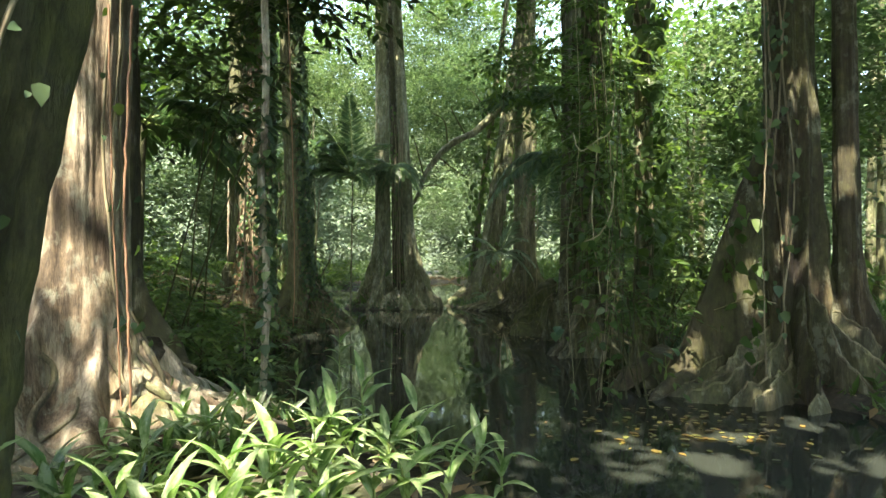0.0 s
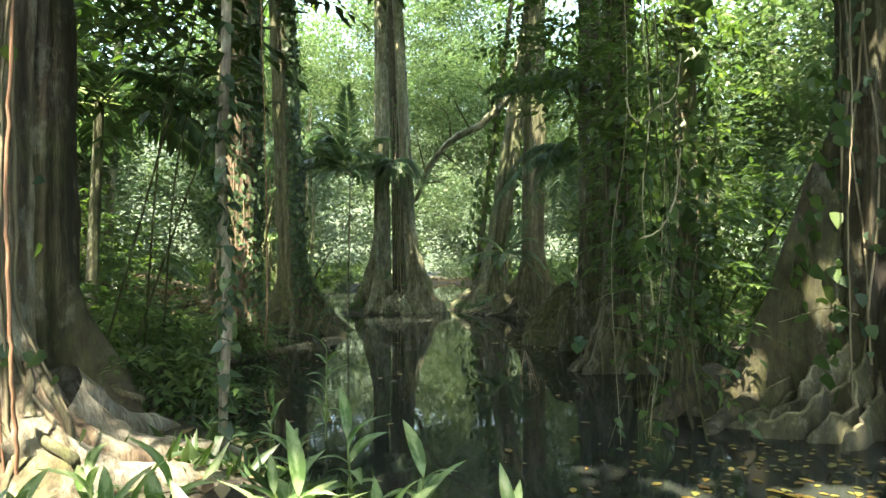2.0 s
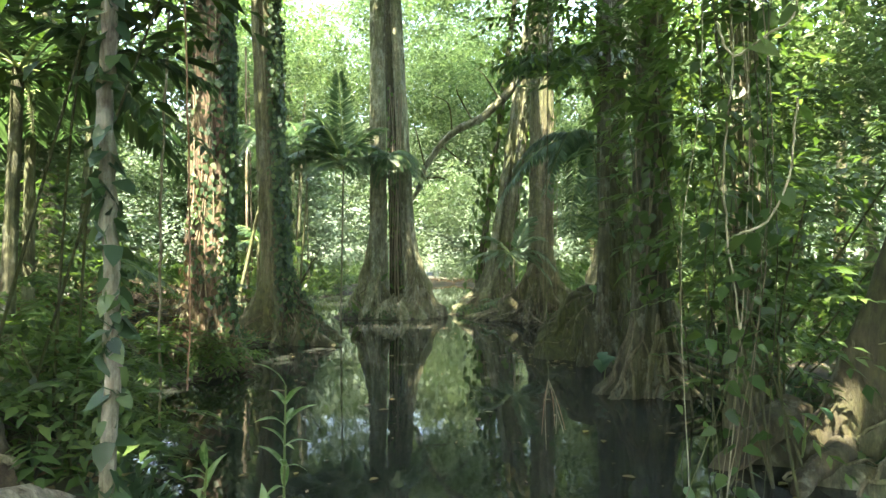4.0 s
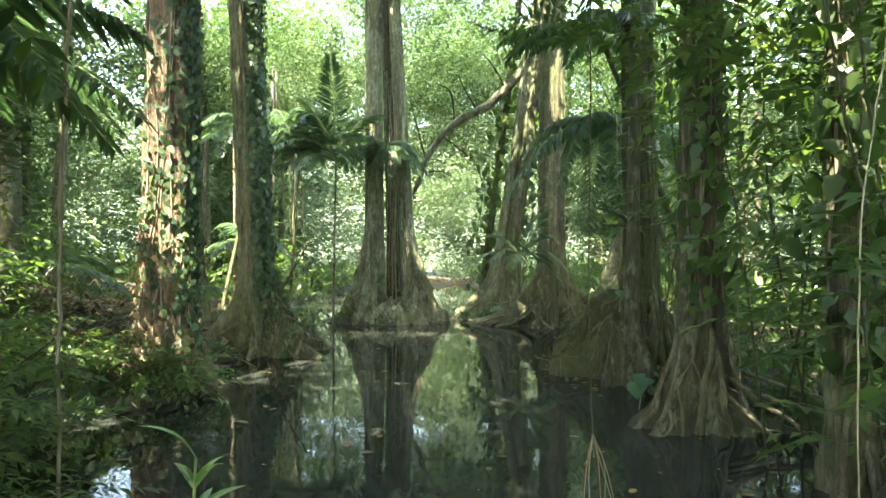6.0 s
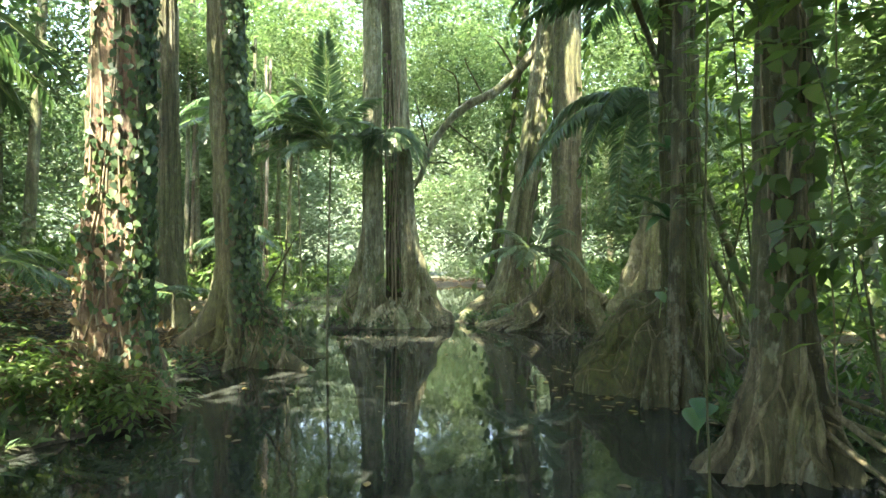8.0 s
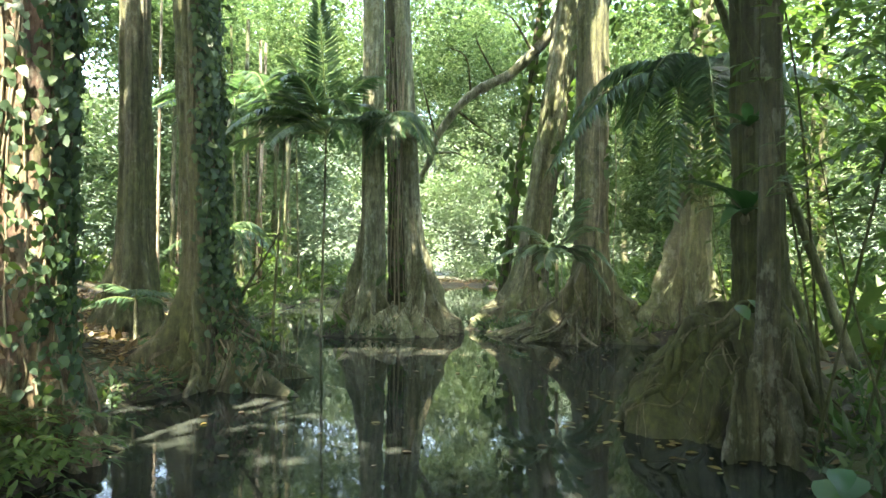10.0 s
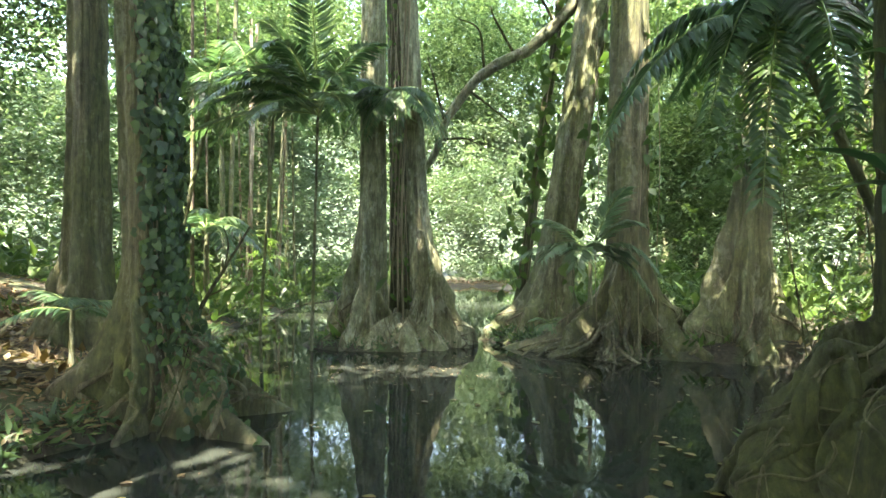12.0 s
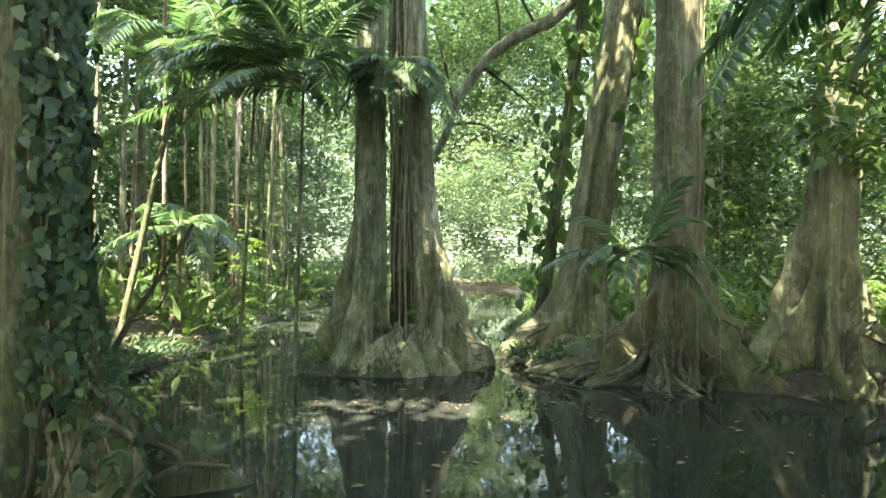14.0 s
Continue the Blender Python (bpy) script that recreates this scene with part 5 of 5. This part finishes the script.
palm("slender palm with arching fronds beside the twin tree", -2.95, 19.5, 4.3, 7, 2.2, 0.024, (0.05, 0.1), 0.55, 56, 0.5, 0.042, rise=(0.3, 1.2), jitter=0.15, hang=0.2,
     ways=[(205, 2.6, 2.8, 0.4), (182, 0.6, 3.1, 0.6), (202, 0.95, 3.0, 0.7), (166, 1.0, 3.2, 0.65), (222, 0.6, 2.6, 0.7), (150, 0.4, 3.0, 0.55), (192, 0.1, 2.7, 0.4), (268, 4.0, 2.9, 0.2), (240, 1.9, 2.8, 0.6), (300, 1.0, 2.0, 0.7), (20, 1.2, 2.1, 0.7), (250, 0.3, 2.0, 0.55), (190, 2.2, 3.0, 0.6)])
palm("palm fronds arching over the side channel", -6.2, 20.6, 4.9, 5, 2.6, 0.045, (1.0, 0), 0.55, 52, 0.5, 0.045, rise=(0.3, 1.2), jitter=0.2, hang=0.25,
     ways=[(-20, 0.8, 3.2, 0.85), (-50, 1.1, 3.0, 0.9), (20, 0.9, 3.0, 0.8), (-100, 0.9, 2.8, 0.9), (180, 1.0, 3.0, 0.8), (-140, 1.2, 3.0, 0.9), (-70, 0.4, 2.4, 0.7)])
palm("tall palm rising behind the twin tree", -4.9, 22.6, 5.0, 6, 2.8, 0.03, (0.6, -1.0), 0.8, 48, 0.5, 0.045, rise=(0.4, 1.6), jitter=0.2, hang=0.25,
     ways=[(200, 0.8, 3.0, 0.8), (235, 1.0, 3.0, 0.9), (170, 1.2, 3.0, 0.8), (270, 0.7, 2.6, 0.9), (300, 1.0, 2.8, 0.9)])
palm("low palm with pale drooping fronds on the far bank", -6.3, 23.0, 2.3, 11, 1.8, 0.05, (0.0, 0), 0.7, 44, 0.42, 0.045, rise=(0.1, 1.3), hang=0.5)
palm("fern-like palm growing on the twin tree's bole", -1.55, 20.2, 4.55, 15, 1.05, 0.04, (0, -0.3), 0.9, 34, 0.34, 0.03, (150, 400), (-0.1, 1.0), z0=4.4, jitter=0.15, hang=0.6,
     ways=[(185, 0.5, 1.1, 0.8), (-5, 0.5, 1.15, 0.8), (-30, 0.6, 1.1, 0.9), (210, 0.6, 1.1, 0.9)])
palm("dark palm with broad drooping fronds on the near bank", -4.2, 8.3, 3.4, 11, 2.0, 0.06, (0.1, 0), 0.6, 34, 0.55, 0.085, rise=(0.0, 0.9))
palm("dark palm behind the sunlit tree", -5.0, 9.8, 3.6, 8, 2.2, 0.06, (0, 0), 0.6, 30, 0.6, 0.07, rise=(0.0, 0.9))
palm("large palm with hanging fronds above the root mound", 4.7, 15.1, 3.9, 0, 2.2, 0.05, (-1.7, -0.1), 0.9, 50, 0.5, 0.055, hang=0.55, jitter=0.1,
     ways=[(195, 0.45, 2.3, 0.93), (228, 1.5, 1.9, 1.8), (172, 0.9, 2.2, 0.85), (150, 0.6, 2.2, 0.8), (212, 1.1, 2.0, 1.3), (255, 0.9, 2.0, 1.3), (285, 0.7, 2.0, 1.1), (312, 0.7, 2.2, 0.9), (20, 0.8, 2.0, 0.7), (60, 0.9, 2.0, 0.7), (110, 0.8, 2.2, 0.7)])
palm("tall palm crown above the channel", 4.4, 14.0, 5.1, 5, 1.7, 0.045, (-2.0, -0.4), 0.6, 40, 0.5, 0.055, hang=0.5,
     ways=[(185, 0.5, 1.8, 0.5), (215, 0.4, 1.8, 0.6), (160, 0.6, 1.8, 0.6), (250, 0.5, 1.7, 0.6), (280, 0.6, 1.7, 0.7)])
palm("small palm fan at the foot of the grey tree, skylight put into its pale colour", 1.75, 18.7, 1.7, 1, 1.0, 0.03, (0, 0), 0.6, 30, 0.44, 0.05, (150, 390), (0.2, 1.4), z0=0.9, hang=0.1,
     ways=[(185, 0.5, 1.35, 0.5), (180, 1.3, 1.4, 0.4), (205, 0.9, 1.2, 0.7), (-20, 0.7, 1.3, 0.8), (-50, 2.2, 1.6, 0.3), (240, 1.1, 1.0, 0.9), (-5, 0.3, 1.0, 0.9), (-30, 1.4, 1.4, 0.5)], blade=LEAF_PALM_SKYLIT)
palm("young palm on the leafy bank", -4.8, 15.7, 1.0, 7, 0.8, 0.03, (0, 0), 0.5, 22, 0.25, 0.028)
palm("small palm in the undergrowth on the bank", -5.6, 12.6, 1.5, 9, 1.3, 0.04, (0, 0), 0.6, 26, 0.35, 0.035)
palm("young palm low on the islet", 1.35, 20.3, 0.45, 6, 0.5, 0.02, (0, 0), 0.5, 18, 0.2, 0.022, (0, 360), (0.2, 1.0), z0=0.2)


# ---- hanging vines ----
def hanging(label, points, r, material=VINE, leaf=0, size=0.12, leaf_mat=None, group="hanging vines", frayed=0):
    v = thing("hanging_vine", label, "vine", group=group)
    P = smooth_path(points, 40)
    P[1:-1] += rng.normal(0, min(r * 0.4, 0.006), (38, 3))
    part("stem", mesh("stem", *tube(P, r, 6)), material, v)
    for k in range(frayed):
        e = P[-1] + np.array([rng.normal(0, 0.09), rng.normal(0, 0.06), -rng.uniform(0.05, 0.36)])
        m = P[-2] * 0.6 + e * 0.4 + np.array([rng.normal(0, 0.025), rng.normal(0, 0.02), 0.03])
        part("rootlet", mesh("rootlet", *tube(smooth_path([P[-3], m, e], 10), np.linspace(r * 1.0, r * 0.45, 10), 5)), VINE_RED if k % 2 else VINE, v)
    if leaf:
        i = rng.integers(0, 40, leaf)
        D, N = random_ways(leaf, down=0.8)
        L = size * rng.uniform(0.6, 1.3, leaf)
        part("foliage", mesh("foliage", *broad_leaves(P[i] + rng.normal(0, 0.02, (leaf, 3)), D, N, L, L * 0.65)), leaf_mat or LEAF_VINE, v, kind="stuff")


hanging("leafy pale liana rising from the bank", [(-1.55, 5.25, 0.2), (-1.5, 5.2, 1.2), (-1.56, 5.25, 2.2), (-1.53, 5.2, 3.4), (-1.7, 5.3, 8.0)], 0.034, BARK_ASH, leaf=300, size=0.11)
hanging("thin aerial root hanging over the water with frayed end", [(0.75, 7.3, 6.5), (0.72, 7.27, 3.0), (0.7, 7.27, 1.4), (0.72, 7.27, 0.55)], 0.004, BARK_MOSS, frayed=7)
hanging("thin grey vine hanging before the bay", [(-2.5, 8.1, 6.8), (-2.56, 8.05, 4.0), (-2.6, 8.0, 2.0), (-2.58, 8.0, -0.05)], 0.012, VINE, leaf=8, size=0.09)
hanging("reddish aerial roots on the sunlit tree", [(-2.05, 4.0, 3.2), (-2.1, 4.02, 2.0), (-2.06, 4.0, 1.2), (-2.08, 4.1, 0.5)], 0.009, VINE_RED)
hanging("reddish aerial root on the sunlit tree", [(-2.2, 3.98, 3.2), (-2.16, 3.98, 1.9), (-2.13, 4.0, 1.3), (-2.15, 4.1, 0.5)], 0.006, VINE_RED)
hanging("reddish aerial root dangling beside the liana", [(-1.5, 5.7, 5.0), (-1.42, 5.75, 2.5), (-1.4, 5.76, 1.3), (-1.41, 5.76, 0.9)], 0.005, VINE_RED)
for pts in ([(1.12, 5.25, 2.62), (1.18, 5.22, 2.46), (1.32, 5.2, 2.55), (1.43, 5.2, 2.63), (1.47, 5.2, 2.9)], [(1.5, 5.3, 2.3), (1.46, 5.3, 1.95), (1.36, 5.3, 1.75), (1.22, 5.3, 1.68)],
            [(1.45, 5.9, 3.4), (1.5, 5.9, 2.7), (1.44, 5.9, 2.0), (1.52, 5.9, 1.2)], [(3.0, 7.5, 0.85), (3.2, 7.2, 0.95), (3.45, 6.9, 1.1), (3.7, 6.8, 1.05)]):
    hanging("pale twisting vine in the tangle by the bank", pts, 0.0055, VINE_PALE, leaf=7, size=0.12, leaf_mat=LEAF_LIGHT)
for k in range(11):
    x, y = 1.62 + rng.normal(0, 0.18), 6.0 + rng.normal(0, 0.2)
    hanging("thin green-brown vine in a curtain beside the bank", [(x + rng.normal(0, 0.3), y, 6.5), (x, y, 3.0), (x + rng.normal(0, 0.08), y, 1.6), (x + rng.normal(0, 0.15), y + 0.2, 0.1)], rng.uniform(0.002, 0.004), (BARK_MOSS, VINE, BARK_MOSS, VINE_PALE)[k % 4], leaf=16, size=0.1, leaf_mat=LEAF_MID)
for x, y, lo in ((2.55, 18.75, 0.2), (1.9, 18.9, 0.6), (2.9, 18.9, 0.2), (-1.55, 19.8, 1.2), (-1.45, 19.9, 0.9), (-1.35, 19.85, 1.6), (2.3, 9.95, 0.2), (2.75, 9.9, 0.3), (3.4, 6.45, 0.3)):
    hanging("thin aerial root hanging down a trunk", [(x, y, 5.5), (x + 0.03, y, 3), (x - 0.02, y, 1.8), (x, y, lo)], 0.007)


# ---- near plants ----
def blade(L, W, droop):
    """A pointed blade along y with a folded midrib."""
    s = np.linspace(0, 1, 7)
    w = W * 0.5 * np.sin(math.pi * np.clip(s, 0, 1) ** 0.8) ** 0.85
    w[0], w[-1] = 0.004, 0.001
    y, z = L * s, 0.12 * L * np.sin(math.pi * s * 0.8) - droop * L * s * s
    V = np.concatenate([np.stack([-w, y, z + w * 0.35], -1), np.stack([0 * w, y, z], -1), np.stack([w, y, z + w * 0.35], -1)])
    Q = [(c * 7 + i, c * 7 + i + 1, (c + 1) * 7 + i + 1, (c + 1) * 7 + i) for c in (0, 1) for i in range(6)]
    return V, Q


BLADES = [mesh("leaf", *blade(*b)) for b in ((0.28, 0.062, 0.3), (0.25, 0.056, 0.5), (0.32, 0.066, 0.2), (0.19, 0.046, 0.35))]
for b in BLADES:
    b.materials.append(VARIEGATED)


def near_plant(x, y, h, count, label, scale=1.0):
    p = thing("variegated_plant", label, "plant", group="plants at the water's edge")
    z = max(float(ground_z(x, y)), -0.1) - 0.03
    lx, ly = rng.normal(0, 0.06, 2)
    P = smooth_path([(x, y, z), (x + lx * 0.3, y + ly * 0.3, z + h * 0.5), (x + lx, y + ly, z + h)], 8)
    part("stem", mesh("stem", *tube(P, np.linspace(0.011, 0.006, 8), 6)), STALK, p)
    for k in range(count):
        f = 0.35 + 0.65 * k / max(count - 1, 1)
        at = P[min(7, int(f * 7))]
        ob = new("leaf", BLADES[rng.integers(0, 4)])
        ob.parent = p
        ob.matrix_basis = pose(*at, rng.uniform(-5, 45) + 25 * f, rng.uniform(-15, 15), k * 137.5 + rng.uniform(-25, 25)) @ Matrix.Scale(scale * rng.uniform(0.75, 1.15), 4)


NEAR = "variegated green plant with pale-hearted leaves on the bank"
g3 = np.random.default_rng(5)
for k in range(60):
    x, y = g3.uniform(-2.0, 0.1), g3.uniform(2.3, 3.9)
    if x > -0.35 and y < 2.9:
        continue
    near_plant(x, y, g3.uniform(0.16, 0.34), int(g3.integers(7, 11)), NEAR)
for x, y, h in ((0.38, 4.05, 0.36), (0.2, 4.2, 0.24), (-0.55, 4.3, 0.42), (-1.0, 5.0, 0.3), (-0.2, 4.2, 0.34)):
    near_plant(x, y, h, 9, NEAR)
near_plant(-1.1, 6.5, 0.9, 15, "upright young plant with narrow leaves at the water", 0.75)
near_plant(-1.5, 6.2, 0.5, 8, "small broad-leaved plant below the liana", 0.8)


def heart(L):
    s = np.linspace(0, 1, 9)
    wd = L * 0.42 * np.sin(math.pi * s ** 0.62) ** 0.8
    y = L * (s - 0.12)
    lobe = np.where(s < 0.25, -0.18 * L * (1 - s / 0.25), 0)
    V = np.concatenate([np.stack([-wd, y + lobe, wd * 0.3 - 0.15 * L * s * s], -1), np.stack([0 * wd, y, -0.15 * L * s * s], -1), np.stack([wd, y + lobe, wd * 0.3 - 0.15 * L * s * s], -1)])
    Q = [(c * 9 + i, c * 9 + i + 1, (c + 1) * 9 + i + 1, (c + 1) * 9 + i) for c in (0, 1) for i in range(8)]
    return mesh("leaf", V, Q)


def heart_plant(label, x, y, z, leaf_sizes, material):
    p = thing("heart_leaf_plant", label, "plant")
    for k, L in enumerate(leaf_sizes):
        e = np.array([x + rng.normal(0, 0.1), y - 0.05 - 0.06 * k, z + 0.28 + 0.06 * k])
        part("stem", mesh("stem", *tube(smooth_path([(x, y, z), (x + 0.02, y, z + 0.15), e], 8), 0.006, 5)), STALK, p)
        lf = part("leaf", heart(L), material, p)
        lf.matrix_basis = pose(*e, rng.uniform(-35, -10), rng.uniform(-15, 15), 180 + rng.uniform(-60, 60))


HEART = leafy("leaf_heart", (0.05, 0.12, 0.06), (0.07, 0.15, 0.075), (0.09, 0.17, 0.07), 0.3, 0.3, island=False)
heart_plant("blue-green heart-leaved plant at the root foot", 2.0, 10.6, 0.0, (0.26, 0.22, 0.17), HEART)
heart_plant("heart-leaved seedling on the near bank", -2.55, 3.5, 0.55, (0.16, 0.15, 0.12, 0.1), HEART)
heart_plant("heart-leaved seedling on the root mound", 2.3, 12.4, 0.9, (0.16, 0.12), HEART)
heart_plant("heart-leaved plant in the shallows", 2.6, 7.2, 0.1, (0.16, 0.14, 0.12), HEART)

# dead branch leaning on the creeper-clad tree
dead = thing("dead_branch", "bare dark dead branch leaning by the creeper-clad tree", "branch")
for pts, r in (([(-3.2, 15.0, 0.75), (-3.0, 15.1, 1.2), (-2.85, 15.2, 1.5), (-2.62, 15.3, 1.95)], 0.022), ([(-2.85, 15.2, 1.5), (-2.8, 15.15, 1.75), (-2.84, 15.1, 1.95)], 0.01), ([(-3.0, 15.1, 1.2), (-2.8, 15.1, 1.3), (-2.7, 15.05, 1.42)], 0.009)):
    part("limb", mesh("limb", *tube(smooth_path(pts, 16), np.linspace(r * 1.2, r * 0.5, 16), 7, 0.08)), BARK_DARK, dead)


def perched_plant(label, at, ways, size):
    """Broad strap leaves fanning from one point on a trunk."""
    p = thing("perched_plant", label, "plant", group="plants perched on trunks")
    part("root_clump", mesh("root_clump", *tube([np.array(at) + [0.05, 0.08, -0.12], np.array(at) + [0.02, 0.04, -0.04], at], [0.03, 0.05, 0.02], 8, 0.1)), ROOT, p)
    for deg, tip in ways:
        L = size * rng.uniform(0.8, 1.15)
        lf = part("leaf", mesh("leaf", *blade(L, L * 0.26, 0.35)), HEART, p)
        lf.matrix_basis = pose(*at, tip, rng.uniform(-12, 12), deg - 90)


perched_plant("broad strap-leaved plant perched on the mossy trunk", (2.62, 12.95, 2.05), ((180, 15), (205, 40), (225, 0), (160, 45), (250, 25), (275, 5)), 0.6)
perched_plant("strap-leaved plant high on the mossy trunk", (2.64, 12.92, 2.9), ((190, 20), (215, -5), (240, 35), (265, 10), (300, 25)), 0.5)

# withered orange leaf caught in the creeper
ORANGE = plain("orange_leaf", [(0.35, (0.3, 0.09, 0.02)), (0.65, (0.45, 0.17, 0.04))], 30.0, rough=0.6)
wl = part("withered_leaf", heart(0.16), ORANGE)
tagged(wl, "curled orange leaf caught in the creeper", "leaf")
wl.matrix_basis = Matrix.Translation(tuple(creeper_bole.at(math.radians(-35), 2.5, 0.03))) @ pose(0, 0, 0, -50, 0, 150)


# ---- fallen leaves ----
def floor_leaf(x, y, z, size, material, label, group):
    V, Q = blade(size, size * 0.6, rng.uniform(-0.05, 0.1))
    V[:, 2] *= 0.3
    ob = part("fallen_leaf", mesh("fallen_leaf", V, Q), material, None, label)
    tagged(ob, category="leaf", group=group)
    ob.matrix_basis = pose(x, y, z, 0, 0, rng.uniform(0, 360))


YELLOW = leafy("leaf_yellow", (0.18, 0.09, 0.02), (0.3, 0.21, 0.045), (0.14, 0.14, 0.035), 0.15, 0.5, island=False)
FL = "fallen leaves on the water"
for k in range(150):
    x, y = rng.normal(2.2, 0.6), rng.normal(5.6, 0.5)
    if float(ground_z(x, y)) < -0.02:
        floor_leaf(x, y, 0.006, rng.uniform(0.04, 0.1), YELLOW, "yellow fallen leaf floating on dark water", FL)
for k in range(90):
    y = rng.uniform(6, 20)
    x = rng.uniform(-3, 2.5)
    if float(ground_z(x, y)) < -0.05 and abs(x + 1.45) + abs(y - 20.3) > 1:
        floor_leaf(x, y, 0.006, rng.uniform(0.05, 0.12), YELLOW if k % 3 == 0 else LEAF_DEAD, "brown fallen leaf floating on dark water", FL)

for k in range(60):
    x, y = rng.normal(1.55, 0.35), rng.normal(12.7, 0.8)
    if float(ground_z(x, y)) < -0.03:
        floor_leaf(x, y, 0.006, rng.uniform(0.05, 0.12), YELLOW, "yellow fallen leaf floating beside the root mound", FL)

lx, ly = rng.uniform(-11, 9, 34000), rng.uniform(0, 30, 34000)
lx[:5000], ly[:5000] = rng.uniform(-5, 6, 5000), rng.uniform(45.5, 51, 5000)
lx[5000:15000], ly[5000:15000] = rng.uniform(-9.5, -3.4, 10000), rng.uniform(11.5, 20.5, 10000)
lz = ground_z(lx, ly)
ok = lz > 0.06
n = int(ok.sum())
D = np.stack([rng.normal(0, 1, n), rng.normal(0, 1, n), rng.normal(0.1, 0.25, n)], -1)
L = rng.uniform(0.08, 0.19, n)
tagged(part("leaf_litter", mesh("leaf_litter", *leaves(np.stack([lx, ly, lz + 0.012], -1)[ok], D, np.tile([0.1, 0.05, 1.0], (n, 1)), L, L * 0.5, -0.05)), LEAF_DEAD),
       "dry brown leaf litter strewn over the banks", "leaf litter", kind="stuff")
wx, wy = np.concatenate([rng.uniform(-4, 3, 500), rng.normal(-0.8, 1.4, 350)]), np.concatenate([rng.uniform(5, 34, 500), rng.normal(18.0, 0.8, 350)])
ok = (ground_z(wx, wy) < -0.04)
n = int(ok.sum())
L = rng.uniform(0.02, 0.06, n)
tagged(part("leaf_flecks", mesh("leaf_flecks", *leaves(np.stack([wx[ok], wy[ok], np.full(n, 0.006)], -1), np.stack([rng.normal(0, 1, n), rng.normal(0, 1, n), np.zeros(n)], -1), np.tile([0, 0, 1.0], (n, 1)), L, L * 0.5, -0.05, 0.02)), LEAF_DEAD),
       "small brown leaf flecks adrift on the dark water", "leaf flecks", kind="stuff")
gxx, gyy = rng.uniform(-10, 10, 60000), rng.uniform(4, 36, 60000)
gz = ground_z(gxx, gyy)
ok = (gz > 0.12) & (rough_noise(gxx, gyy, 77, 2.0) > 0.1 + 0.55 * ((gxx < -3.0) & (gyy > 12) & (gyy < 21)))
n = int(ok.sum())
D = np.stack([rng.normal(0, 0.6, n), rng.normal(0, 0.6, n), rng.uniform(0.3, 1, n)], -1)
L = rng.uniform(0.1, 0.3, n)
tagged(part("undergrowth", mesh("undergrowth", *leaves(np.stack([gxx, gyy, gz], -1)[ok], D, rng.normal(0, 1, (n, 3)), L, L * 0.22, 0.2)), LEAF_MID),
       "low green undergrowth and seedlings on the banks", "undergrowth", kind="stuff")
fx, fy = rng.uniform(-16, 16, 40000), rng.uniform(14, 62, 40000)
fz = ground_z(fx, fy)
ok = (fz > 0.15) & (np.abs(fx) > 2) & ~((fx < -3.5) & (fx > -10) & (fy < 22)) & ~((fx > 0) & (fx < 5) & (fy > 17) & (fy < 21.5)) & ~((fx > 0) & (fx < 4.5) & (fy < 17.5))
n = int(ok.sum())
D = np.stack([rng.normal(0, 0.7, n), rng.normal(0, 0.7, n), rng.uniform(0.2, 1, n)], -1)
L = rng.uniform(0.25, 0.6, n)
P = np.stack([fx, fy, fz + np.abs(rng.normal(0, 0.35, len(fx)))], -1)[ok]
tagged(part("bank_thicket", mesh("bank_thicket", *leaves(P, D, rng.normal(0, 1, (n, 3)), L, L * 0.3, 0.25)), LEAF_LIGHT),
       "bright green ferns and seedlings on the far banks", "undergrowth", kind="stuff")
ey = rng.uniform(4.5, 34, 30000)
off = np.abs(rng.normal(0, 0.4, 30000)) - 0.15
ex = np.where(rng.random(30000) < 0.5, np.interp(ey, *zip(*LEFT_BANK)) - off, np.interp(ey, *zip(*RIGHT_BANK)) + off)
ex[:3000], ey[:3000] = rng.uniform(0.4, 4.9, 3000), rng.uniform(17.9, 19.0, 3000)
ex[3000:5000], ey[3000:5000] = rng.uniform(-3.0, 0.0, 2000), rng.uniform(19.4, 21.6, 2000)
ez = ground_z(ex, ey)
ok = (ez > 0.0) & (ez < 0.4) & (rough_noise(ex, ey, 91, 3.0) > -0.35)
n = int(ok.sum())
D = np.stack([rng.normal(0, 0.8, n), rng.normal(0, 0.8, n), rng.uniform(0.1, 1, n)], -1)
L = rng.uniform(0.07, 0.22, n)
tagged(part("edge_growth", mesh("edge_growth", *leaves(np.stack([ex, ey, ez], -1)[ok], D, rng.normal(0, 1, (n, 3)), L, L * 0.25, 0.25)), LEAF_VINE),
       "small ferns and grass fringing the water's edge", "undergrowth", kind="stuff")
